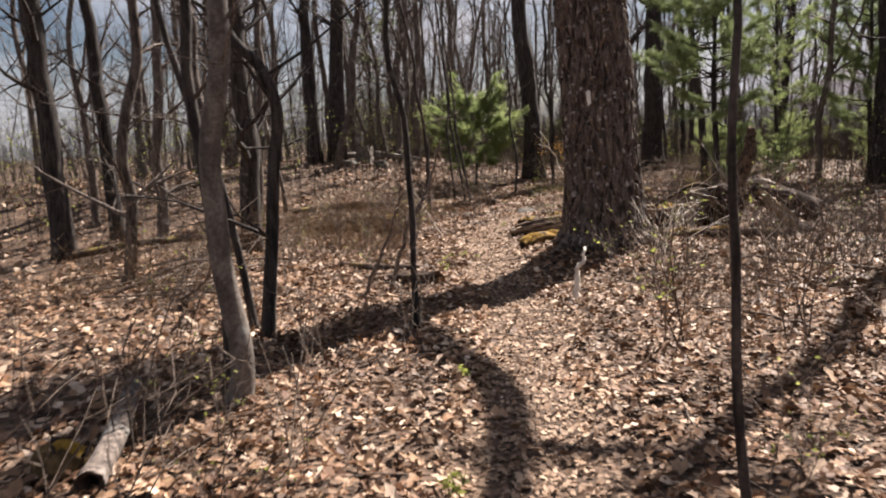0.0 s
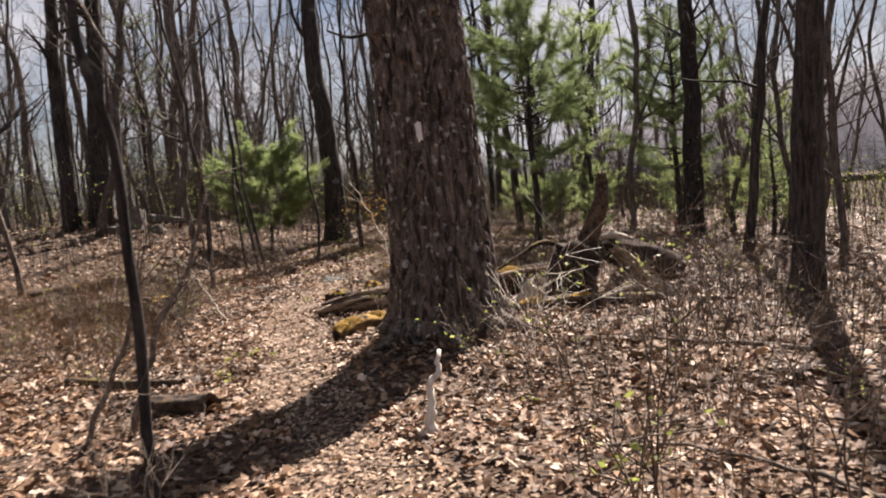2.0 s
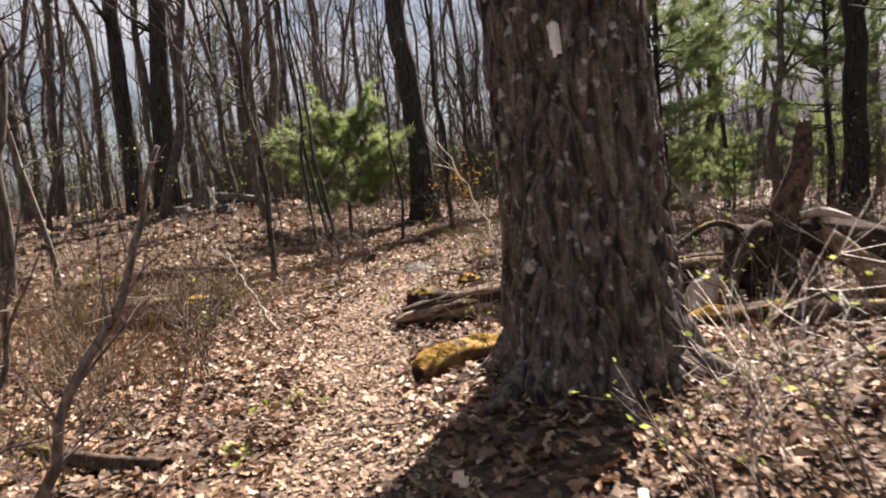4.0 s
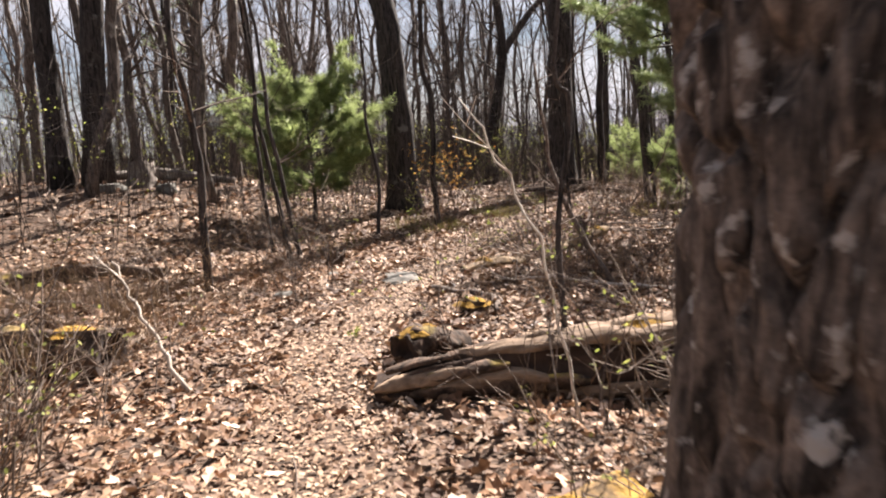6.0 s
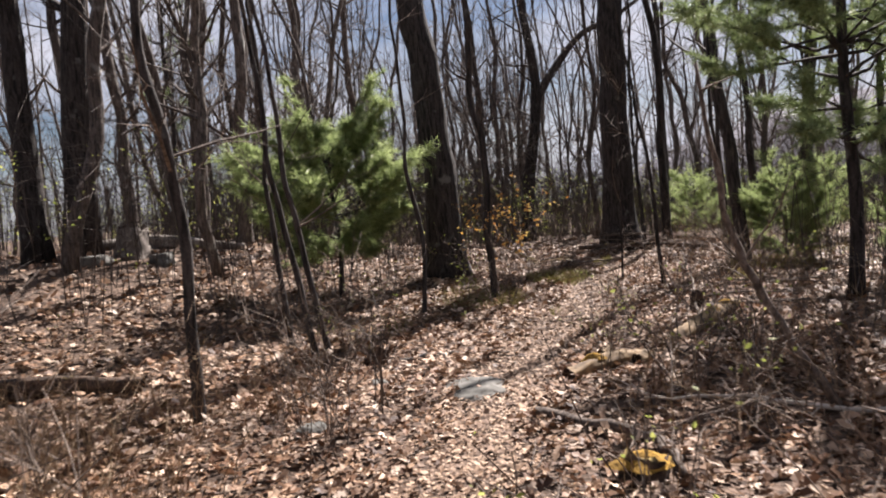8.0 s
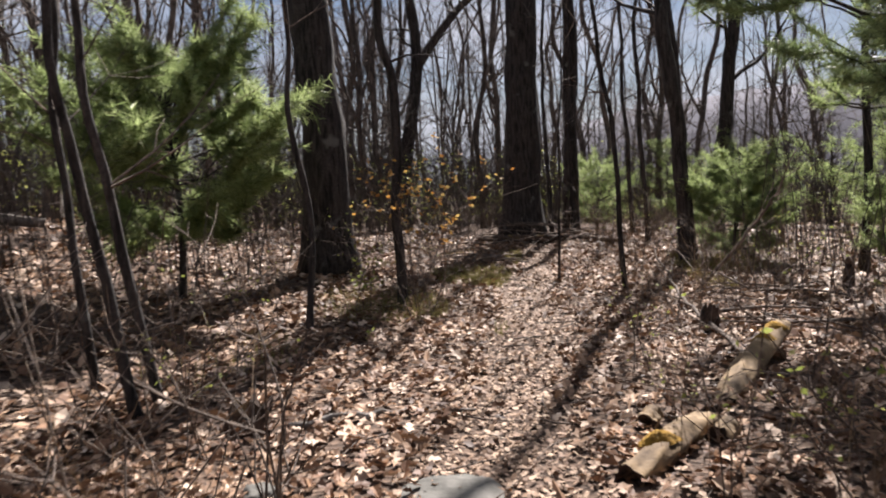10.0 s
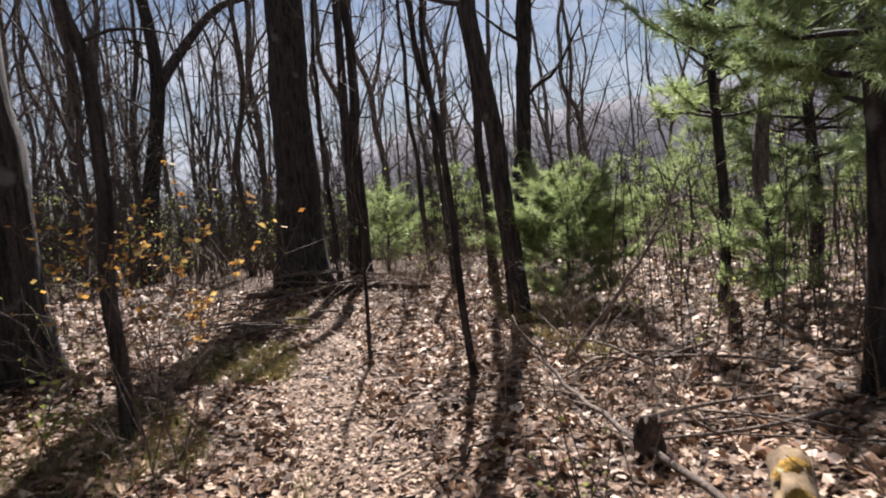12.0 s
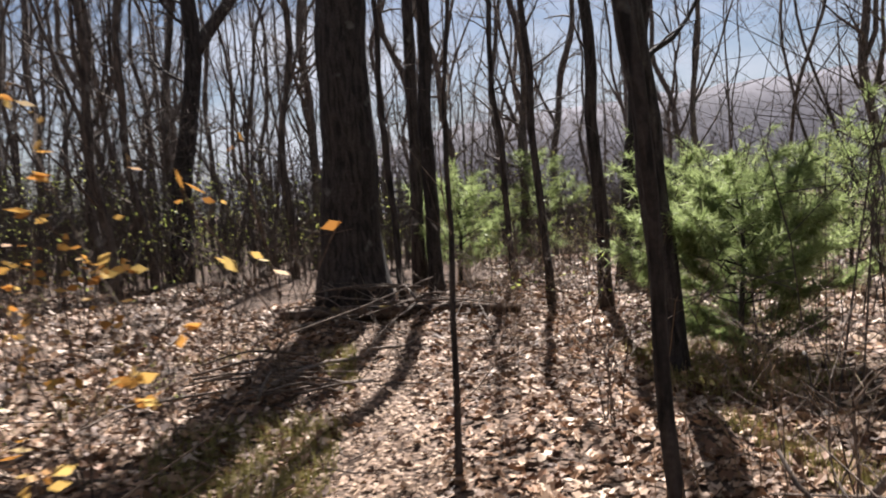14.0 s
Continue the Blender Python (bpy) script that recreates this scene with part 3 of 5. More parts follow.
stem(1.12, 2.84, [(-0.05, 0, 0.46), (-0.08, 0, 1.2), (-0.04, 0, 1.8), (-0.05, 0, 2.2)], 0.022, 5, "slim grey-brown sapling close to the trail", BACKLIT_BARK, 5, 1.8, "sapling", 8)
stem(-3.2, 13.2, [(0.1, 0, 1.8), (0.05, 0, 4.2)], 0.17, 14, "stout dark tree with low crooked boughs", BACKLIT_BARK, 22, 1.2, sides=14)
stem(-7.7, 16.1, [(-0.03, 0, 2.4), (-0.05, 0, 4.5)], 0.23, 16, "large dark tree trunk in the leafless wood", BACKLIT_BARK, 18, 3, sides=14)
stem(-7.1, 17.4, [(-0.05, 0, 2.3), (-0.1, 0, 4.7)], 0.16, 14, "dark slender tree in the leafless wood")
stem(-10.5, 22.0, [(-0.1, 0, 2.8), (-0.3, 0, 5.0)], 0.17, 14, "dark slender tree in the leafless wood")
stem(3.06, 25.6, [(0.0, 0, 2.1), (-0.12, 0, 3.7), (-0.26, 0.02, 5.4)], 0.30, 17, "thick dark trunk leaning slightly over the path", BACKLIT_BARK, 16, 5.5, sides=20, flare=0.55)
big = stem(8.05, 29.95, [(0.08, 0, 2.2), (0.12, 0, 4.0)], 0.37, 18, "big straight dark trunk with spreading roots", BACKLIT_BARK, 16, 5.5, sides=22, flare=0.5)
bough = Geo()
bough_line = smooth_line([(0, 0, 6.7), (-0.8, 0.3, 7.05), (-1.5, 0.56, 7.1), (-2.3, 0.85, 6.95), (-3.2, 1.2, 6.8), (-4.0, 1.4, 7.1)], 16)
bough.tube(bough_line, np.linspace(0.13, 0.035, 16), 9, wobble=0.08)
for k in range(5, 16, 2):
    grow_branches(bough, bough_line[k], (R.normal(0, 0.6), R.normal(0, 0.6), 0.7), R.uniform(0.8, 1.8), 0.025, R, 1)
part("limb", bough, BACKLIT_BARK, big)
stem(3.4, 23.55, [(-0.02, 0, 1.0), (0.0, 0, 1.75), (-0.03, 0, 2.5), (-0.1, 0, 3.1)], 0.058, 10, "slim dark tree close to the path", BACKLIT_BARK, 8, 2.6, sides=12)
stem(8.46, 25.19, [(-0.06, 0.05, 1.5), (-0.2, 0.17, 3.2), (-0.3, 0.25, 4.5)], 0.125, 14, "straight dark tree by the path", BACKLIT_BARK, 10, 3.6, sides=14)
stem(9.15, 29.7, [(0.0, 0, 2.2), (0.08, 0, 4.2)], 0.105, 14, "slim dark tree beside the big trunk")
stem(10.35, 27.8, [(-0.05, 0.05, 3.2)], 0.085, 13, "slim dark tree leaning in the open wood", BACKLIT_BARK, 10, 3)
stem(11.1, 30.5, [(-0.15, 0.1, 4.2)], 0.055, 11, "thin crooked tree in the open wood", BACKLIT_BARK, 10, 2)
stem(8.4, 29.3, [(-0.1, 0.05, 3.2)], 0.045, 10, "thin dark tree beside the big trunk", BACKLIT_BARK, 10, 2)
stem(12.6, 29.6, [(0.25, -0.2, 3.2), (0.4, -0.3, 5)], 0.17, 14, "forked dark tree with wide boughs above a young pine", BACKLIT_BARK, 18, 3.2, sides=14, reach=1.3)
stem(10.1, 28.5, [(-0.15, 0.1, 4.2)], 0.055, 11, "thin dark tree in the open wood", BACKLIT_BARK, 9, 2.4)
stem(10.0, 31.5, [(0.1, -0.05, 5.7)], 0.11, 14, "straight dark tree in the open wood", BACKLIT_BARK, 10, 3.5)
stem(-4.2, 27.6, [(0, 0, 4.4)], 0.24, 15, "dark tree on the low rise", BACKLIT_BARK, 12, 3)
stem(12.2, 22.0, [(0.12, -0.1, 3.9)], 0.28, 15, "large forked dark tree beyond the pines", BACKLIT_BARK, 16, 3, sides=14, reach=1.2)
stem(10.5, 17.3, [(0.3, -0.25, 3.4)], 0.11, 13, "slim dark tree in the open wood", BACKLIT_BARK, 10, 2.6)
stem(6.9, 11.15, [(0.1, -0.1, 3.5)], 0.19, 14, "dark tree beyond the fallen log", BACKLIT_BARK, 10, 3.5, sides=14)
stem(-3.5, 27.8, [(0.5, 0.1, 6.9)], 0.3, 16, "large dark tree on the low rise", BACKLIT_BARK, 14, 3.5, sides=14)
stem(-0.26, 18.26, [(0.03, 0, 1.1), (-0.02, 0, 2.1), (-0.14, 0, 3.1), (-0.18, 0, 3.6)], 0.05, 8, "thin dark young tree among the undergrowth", BACKLIT_BARK, 8, 1.6)
stem(0.84, 20.7, [(-0.25, 0, 1.46), (-0.33, 0, 2.5)], 0.036, 7, "thin leaning dark sapling", BACKLIT_BARK, 6, 1.4, "sapling", 8)
stem(0.43, 21.2, [(-0.1, 0, 1.14), (-0.1, 0, 2.1), (-0.09, 0, 2.6)], 0.032, 7, "thin dark sapling beside a young pine", BACKLIT_BARK, 6, 1.5, "sapling", 8)
stem(0.7, 20.4, [(-0.14, 0, 0.82), (-0.26, 0, 1.7), (-0.31, 0, 2.2)], 0.036, 7, "thin leaning sapling beside a young pine", BACKLIT_BARK, 6, 1.5, "sapling", 8)
stem(2.15, 22.56, [(0.08, 0, 1.0), (-0.02, 0, 1.78), (-0.05, 0, 3.0)], 0.034, 7, "thin sapling with a few green buds", BACKLIT_BARK, 6, 1.2, "sapling", 8)
stem(5.8, 22.85, [(-0.06, 0.05, 0.9), (-0.08, 0.06, 1.8), (-0.2, 0.15, 2.7)], 0.032, 7, "thin wavering sapling by the path", BACKLIT_BARK, 6, 1.6, "sapling", 8)
stem(5.74, 24.3, [(0.03, 0, 0.7), (0.05, 0, 1.2)], 0.02, 4, "thin brushy sapling in the leaves", BACKLIT_BARK, 9, 0.4, "sapling", 8)
stem(2.4, 13.47, [(-0.04, 0, 0.67), (-0.03, 0, 1.16), (0.08, 0, 1.75), (0.0, 0, 2.1)], 0.022, 5, "thin crooked sapling behind the hollow log", BACKLIT_BARK, 5, 1.0, "sapling", 8)


for tx, ty, tb, tl in ((-4.6, 11.4, 0.09, 0.5), (-3.9, 14.6, 0.10, -0.4), (-5.6, 15.8, 0.12, 0.3), (-4.4, 19.0, 0.12, 0.4)):
    stem(tx, ty, [(tl * 0.3, 0.05, 1.0), (tl * 0.35, -0.1, 1.9), (tl * 0.9, 0, 3.1), (tl, 0.1, 4.4)], tb, 11, "crooked dark tree with tangled low boughs", WOOD_BARK, 16, 0.9, sides=10, reach=1.35, bend=0.2)


# stout crooked trees on the low rise
for k in range(15):
    a, d_ = radians(-21 + 1.75 * k + R.uniform(-0.8, 0.8)), R.uniform(27, 41)
    if abs(math.sin(a) * d_ - 8.0) < 1.5:
        continue
    tl = R.uniform(-0.5, 0.7)
    stem(math.sin(a) * d_, math.cos(a) * d_, [(tl * 0.2, 0, 1.5), (tl * 0.25, 0.1, 3.0), (tl * 0.7, 0, 4.6), (tl * 0.6, 0.1, 6.2)], R.uniform(0.11, 0.2), R.uniform(13, 16),
         "stout grey-brown forked tree on the low rise", WOOD_BARK, 11, 2.4, sides=10, reach=1.1, bend=0.3)


# a tall tree whose main bough arches sideways
def build_arched_tree():
    x, y = 8.0, 37.8
    t = thing("tree", at(x, y), "forked dark tree with one arching bough", "tree")
    g = Geo()
    line = smooth_line([(0, 0, -0.15), (0.2, 0, 2), (0.7, 0, 5.0), (0.4, 0, 8), (0, 0, 13)], 22)
    g.tube(line, trunk_radius(line[:, 2], 13, 0.24), 12, wobble=0.05)
    part("trunk", g, BACKLIT_BARK, t)
    b = Geo()
    arc = smooth_line([(0.65, 0, 4.7), (1.3, 0, 5.6), (2.4, 0, 6.8), (3.6, 0, 7.3), (5, -0.2, 8.2)], 14)
    b.tube(arc, np.linspace(0.16, 0.05, 14), 8)
    rr = np.random.default_rng(3)
    for k in range(3, 13):
        grow_branches(b, arc[k], (rr.normal(0, .5), rr.normal(0, .5), 0.8), 1.6, 0.03, rr, 1)
    for k in range(8, 21):
        grow_branches(b, line[k], (rr.normal(0, 1), rr.normal(0, 1), 0.6), 1.9, 0.04, rr, 1)
    part("limb", b, BACKLIT_BARK, t)


build_arched_tree()


# ---- pines ----
def needle_tufts(g, centres, heads, r, size, count):
    """Soft plumes: fine needles standing off each shoot and pointing forward."""
    c, hd = np.repeat(centres, count, 0), np.repeat(heads, count, 0)
    n = len(c)
    d = hd * 0.6 + r.normal(0, 0.62, (n, 3)) + np.array((0, 0, 0.15))
    d /= np.linalg.norm(d, axis=1)[:, None]
    s = size * r.uniform(0.6, 1.2, n)[:, None]
    side = np.cross(d, r.normal(0, 1, (n, 3)))
    side /= np.linalg.norm(side, axis=1)[:, None] + 1e-9
    w = size * 0.035
    c = c - hd * size * r.uniform(-0.2, 1.2, n)[:, None]
    v = np.stack([c - side * w, c + side * w, c + d * s - np.array((0, 0, 0.1)) * s], 1).reshape(-1, 3)
    g.add(v, None, np.arange(n * 3).reshape(-1, 3))


def pine(x, y, tall, width, low, label, mat, seed, base=0.05, whorls=12, tuft=0.11, density=16, lean=(0, 0), droop=0.0, round_=0.6, gap=0.0, plume=11):
    """A white pine: uneven whorls of rising limbs with soft plumes of needles."""
    r = np.random.default_rng(seed)
    t = thing("pine_tree", at(x, y), label, "pine tree")
    z = np.linspace(-0.1, tall, 14)
    line = np.stack([lean[0] * z + 0.04 * np.sin(z * 2), lean[1] * z + 0.04 * np.cos(z * 1.7), z], -1)
    g = Geo()
    g.tube(line, trunk_radius(z, tall * 1.15, base), 9, wobble=0.05)
    part("trunk", g, BACKLIT_BARK, t)
    nd = Geo()
    cs, hs = [], []
    for k in range(whorls):
        zz = max(low + (tall - low) * ((k + r.uniform(-0.4, 0.4)) / whorls), low * 0.85)
        rel = min(max((zz - low) / (tall - low), 0), 1)
        # crown outline: full in the middle, open at the foot, round at the top
        shape = (0.6 + 0.4 * min(1, rel * 3)) * (1 - 0.72 * rel ** (1 + 2 * round_))
        a0 = r.uniform(0, 6.28)
        for q in range(r.integers(4, 7)):
            if r.random() < gap:
                continue
            a = a0 + q * 6.28 / 5 + r.normal(0, 0.35)
            ln = width * 0.5 * shape * r.uniform(0.5, 1.1)
            el = 0.1 + 0.6 * rel - droop + r.normal(0, 0.2)
            o = np.array((np.interp(zz, z, line[:, 0]), np.interp(zz, z, line[:, 1]), zz))
            n = 6
            u = np.linspace(0, 1, n)
            pts = o + np.stack([np.cos(a) * u * ln, np.sin(a) * u * ln, u * ln * math.tan(el) + 0.22 * ln * u * u], -1)
            pts[1:] += r.normal(0, 0.035 * ln, (n - 1, 3))
            b = Geo()
            b.tube(pts, np.linspace(base * 0.28, 0.004, n), 4, cap=False)
            for _ in range(max(5, int(ln * density))):
                f = r.uniform(0.3, 1.0) ** 0.8 * (n - 1)
                i = min(int(f), n - 2)
                p = pts[i] + (pts[i + 1] - pts[i]) * (f - i)
                sd = np.array((-np.sin(a), np.cos(a), 0)) * r.normal(0, 0.9) + np.array((np.cos(a) * 0.8, np.sin(a) * 0.8, r.normal(0.45, 0.45)))
                sd /= np.linalg.norm(sd)
                sl = r.uniform(0.06, 0.34) * (0.45 + ln * 0.4)
                e = p + sd * sl
                b.tube(np.stack([p, e]), (0.004, 0.002), 3, cap=False)
                for ff in (1.0, 0.7, 0.4):
                    cs.append(p + sd * sl * ff)
                    hs.append(sd)
            part("limb", b, BACKLIT_BARK, t)
    for _ in range(5):
        cs.append(line[-1])
        hs.append(np.array((0, 0, 1.0)))
    needle_tufts(nd, np.array(cs), np.array(hs), r, tuft, plume)
    tagged(part("crown", nd, mat, t, smooth=False), kind="stuff")
    return t


pine(1.15, 24.4, 2.3, 3.5, 0.7, "bushy young white pine with bright green needles beside the trail", NEEDLES_BRIGHT, 21, 0.045, 13, 0.16, 24, plume=18)
pine(9.25, 25.1, 1.4, 2.1, 0.2, "small bushy young pine with light green needles", NEEDLES_BRIGHT, 22, 0.03, 10, 0.12, 34, plume=16)
pine(7.1, 20.4, 5.6, 4.6, 1.75, "young white pine with drooping limbs over the trail side", NEEDLES, 23, 0.09, 15, 0.15, 20, droop=0.22, gap=0.12, plume=18)
pine(12.9, 23.8, 6.0, 4.4, 1.9, "tall green white pine among bare trees", NEEDLES, 24, 0.10, 13, 0.18, 14, gap=0.1, plume=16)
pine(9.75, 22.7, 1.3, 1.5, 0.25, "young white pine with soft green needles", NEEDLES_BRIGHT, 25, 0.035, 9, 0.13, 18, gap=0.2)
pine(9.9, 23.3, 6.0, 3.0, 2.2, "slender white pine with a soft high crown", NEEDLES_BRIGHT, 26, 0.07, 11, 0.15, 14, gap=0.2, plume=14)
pine(14.0, 21.0, 3.4, 3.2, 0.5, "young white pine half hidden by bare trees", NEEDLES_BRIGHT, 28, 0.06, 10, 0.16, 11, gap=0.3)
pine(17.5, 31.0, 2.2, 3.0, 0.5, "white pine half hidden by bare trees", NEEDLES_BRIGHT, 29, 0.06, 10, 0.17, 10, gap=0.3)
pine(15.0, 34.5, 2.0, 2.4, 0.3, "low young pine in the far wood", NEEDLES_BRIGHT, 30, 0.04, 8, 0.16, 12, gap=0.3)
for px, py, ph, pw, sd in ((12.6, 28.6, 1.7, 2.6, 42), (15.4, 27.6, 2.1, 3.0, 43), (18.2, 26.4, 2.3, 3.2, 44), (20.5, 30.0, 2.6, 3.4, 46), (10.8, 31.5, 1.4, 2.2, 41)):
    pine(px, py, ph, pw, 0.3, "low young pine in the shade of bare trees", NEEDLES_BRIGHT, sd, 0.04, 9, 0.17, 11, gap=0.25)
pine(-2.8, 36.0, 8.0, 3.4, 3.4, "slim white pine among bare trunks", NEEDLES, 31, 0.09, 9, 0.16, 9, gap=0.3)


# ---- the leafless wood ----
def wood_variant(k):
    r = np.random.default_rng(100 + k)
    tall = r.uniform(11, 17)
    base = (0.03, 0.045, 0.055, 0.07, 0.08, 0.095, 0.11, 0.13, 0.04, 0.06, 0.10, 0.15)[k % 12]
    line = trunk_line(tall, r.normal(0, 0.08, 2), r.uniform(0.3, 1.1), r, 26)
    label = "thin leafless grey-brown tree in the wood" if base < 0.1 else "leafless dark tree in the wood"
    return bare_tree("tree", pose(0, 0, -60), line, base, r, 22 if base > 0.07 else 16, 1.4 if base < 0.1 else 2.6, label, WOOD_BARK, "tree", "leafless trees of the wood", 6, 1.15, 30, True)


MASTERS = [wood_variant(k) for k in range(12)]
KEEP_OUT = [(2.15, 10.4, 1.5), (3.1, 25.4, 1.2), (8.05, 29.95, 1.3), (1.15, 24.4, 1.6), (9.25, 25.1, 1.6), (6.9, 20.2, 1.2), (8.46, 25.2, 0.8)]


def plant_wood():
    r = np.random.default_rng(42)
    spots = []
    tries = 0
    while len(spots) < 190 and tries < 9000:
        tries += 1
        x, y = r.uniform(-26, 34), r.uniform(-8, 58)
        off = abs(x - trail_x(y))
        if off < (4.5 if y < 34 else 1.5) or (y < 22 and off < 5.5 + 2.5 * r.random()):
            continue
        if any((x - a) ** 2 + (y - b) ** 2 < c * c for a, b, c in KEEP_OUT) or any((x - a) ** 2 + (y - b) ** 2 < 0.8 for a, b in spots):
            continue
        # thinner towards the open slope
        if x > trail_x(y) + 3 and r.random() < (0.6 if x < trail_x(y) + 9 else 0.3):
            continue
        # the sunny side lets light down to the path
        if 0 < x - trail_x(y) < 10 and y < 36 and r.random() < 0.6:
            continue
        if x < trail_x(y) and y < 24 and r.random() < 0.4:
            continue
        # open sky over the low side
        if x < -4 and y > 6 and x < -0.32 * y and r.random() < 0.65:
            continue
        # thinner behind the start
        if y < 6 and r.random() < 0.6:
            continue
        spots.append((x, y))
    # a denser stand beyond the big trunk
    for _ in range(44):
        x, y = r.uniform(-4, 22), r.uniform(34.5, 52)
        if x > 0.42 * y - 4 and r.random() < 0.55:
            continue
        if abs(x - trail_x(y)) > 1.2:
            spots.append((x, y))
    for i, (x, y) in enumerate(spots):
        k = int(r.integers(0, 12))
        m = at(x, y, 0, r.uniform(0, 360), r.uniform(0.8, 1.2))
        if i < 12:
            MASTERS[i].matrix_basis = m
        else:
            copy_thing(MASTERS[k], m)


plant_wood()


def far_woods():
    """Trunks and twigs beyond the counted trees, one mass."""
    r = np.random.default_rng(77)
    g = Geo()
    for _ in range(1100):
        a, d = r.uniform(-1.1, 1.75), 44 + 110 * r.random() ** 1.5
        x, y = 2 + math.sin(a) * d, 6 + math.cos(a) * d
        z0 = float(height(x, y))
        if r.random() < (0.7 if a > 0.5 else 0.75 if a < -0.3 else 0.25):
            continue
        b = r.uniform(0.035, 0.13)
        tall = r.uniform(9, 16)
        ln = trunk_line(tall, r.normal(0, 0.04, 2), 0.3, r, 5) + np.array((x, y, z0))
        g.tube(ln, np.linspace(b, b * 0.2, 5), 4, cap=False)
        for _ in range(10):
            k = r.uniform(0.1, 0.95)
            p = np.array([np.interp(k * tall, ln[:, 2] - z0, ln[:, c]) for c in range(3)])
            hd = np.array((r.normal(0, 1), r.normal(0, 1), r.uniform(0.3, 1.2)))
            hd /= np.linalg.norm(hd)
            L = r.uniform(0.8, 2.6)
            g.tube(np.stack([p, p + hd * L * 0.5, p + hd * L + (0, 0, L * 0.2)]), (b * 0.3, b * 0.2, 0.01), 3, cap=False)
    tagged(part("far_woods", g, FAR_WOOD), "mass of distant leafless grey trees", "woods", kind="stuff")


far_woods()


# ---- logs, stumps, stones ----
def rough_tube(pts, radii, seed, sides=22, rows=30, rough=0.18, jag=0.0, z_cut=1.0):
    """A lumpy, split stem; returns the ring grid too."""
    line = smooth_line(pts, rows)
    rad = np.interp(np.linspace(0, 1, rows), np.linspace(0, 1, len(radii)), radii)
    d = np.gradient(line, axis=0)
    d /= np.linalg.norm(d, axis=1)[:, None]
    u = np.cross(d, (0, 0, 1.0))
    u /= np.linalg.norm(u, axis=1)[:, None] + 1e-9
    w = np.cross(u, d)
    a = np.arange(sides) * 2 * np.pi / sides
    grid = np.zeros((rows, sides, 3))
    for i in range(rows):
        for j, aj in enumerate(a):
            q = (math.cos(aj) * 1.6 + seed, math.sin(aj) * 1.6, i * 0.09)
            k = 1 + rough * noise.noise(q) + rough * 0.6 * noise.noise((q[0] * 3.1, q[1] * 3.1, i * 0.22)) + 0.10 * rough * math.sin(aj * 9 + seed)
            along = 0.0
            if jag and i in (0, rows - 1):
                along = jag * noise.noise((aj * 2.2, seed, i)) * (1 if i else -1)
            grid[i, j] = line[i] + rad[i] * k * (math.cos(aj) * u[i] + math.sin(aj) * w[i] * z_cut) + d[i] * along
    return grid, line, rad


def grid_quads(rows, sides, n0=0):
    i = np.arange(rows - 1)[:, None] * sides
    j = np.arange(sides)[None]
    k = (j + 1) % sides
    return np.stack([i + j, i + k, i + sides + k, i + sides + j], -1).reshape(-1, 4) + n0


def log(name, pts, radii, label, seed, mat=LOG_BARK, category="log", hollow=0.6, moss=(), rough=0.2, squash=0.9, jag=0.12):
    """A fallen, rotting log with broken hollow ends and moss cushions. pts: x, y and height of its axis above ground."""
    P = [(x, y, on_ground(x, y, dz)) for x, y, dz in pts]
    o = Vector(P[0])
    t = thing(name, Matrix.Translation(o), label, category)
    P = [tuple(np.array(q) - np.array(o)) for q in P]
    grid, line, rad = rough_tube(P, radii, seed, rough=rough, jag=jag * max(radii), z_cut=squash)
    g = Geo()
    g.add(grid.reshape(-1, 3), grid_quads(*grid.shape[:2]))
    part("bark", g, mat, t)
    for i, step in ((0, 1), (-1, -1)):
        e = Geo()
        ring = grid[i]
        c = ring.mean(0)
        deep = line[i] + (line[i + 4 * step] - line[i])
        inner = c + (ring - c) * hollow + (line[i + step] - line[i]) * 0.3
        well = deep + (ring - c) * hollow * 0.7
        n = len(ring)
        v = np.vstack([ring, inner, well, [well.mean(0)]])
        j = np.arange(n)
        k = (j + 1) % n
        q = np.vstack([np.stack([j, k, n + k, n + j], -1), np.stack([n + j, n + k, 2 * n + k, 2 * n + j], -1)])
        e.add(v, q, np.stack([2 * n + j, 2 * n + k, np.full(n, 3 * n)], -1))
        part("broken_end", e, ROT_WOOD, t, "dark rotten hollow end")
    for f, size in moss:
        i = int(f * (len(line) - 1))
        top = line[i] + np.array((0, 0, rad[i] * squash * 0.8))
        part("moss_cushion", moss_lump(top, size, rad[i] * 0.75, 0.05, seed + i), MOSS, t, "golden green moss")
    return t


def moss_lump(c, rx, ry, rz, seed):
    g = Geo()
    na, nr = 18, 7
    v = [(c[0], c[1], c[2] + rz)]
    for i in range(1, nr + 1):
        f = i / nr
        for j in range(na):
            a = j * 2 * math.pi / na
            k = 1 + 0.35 * noise.noise((math.cos(a) * 2 + seed, math.sin(a) * 2, f))
            v.append((c[0] + rx * f * k * math.cos(a), c[1] + ry * f * k * math.sin(a),
                      c[2] + rz * (math.cos(f * 1.8)) + 0.012 * noise.noise((j * 0.9 + seed, i * 1.3, 0))))
    t = [(0, 1 + j, 1 + (j + 1) % na) for j in range(na)]
    q = [(1 + (i - 1) * na + j, 1 + i * na + j, 1 + i * na + (j + 1) % na, 1 + (i - 1) * na + (j + 1) % na) for i in range(1, nr) for j in range(na)]
    g.add(np.array(v), q, t)
    return g


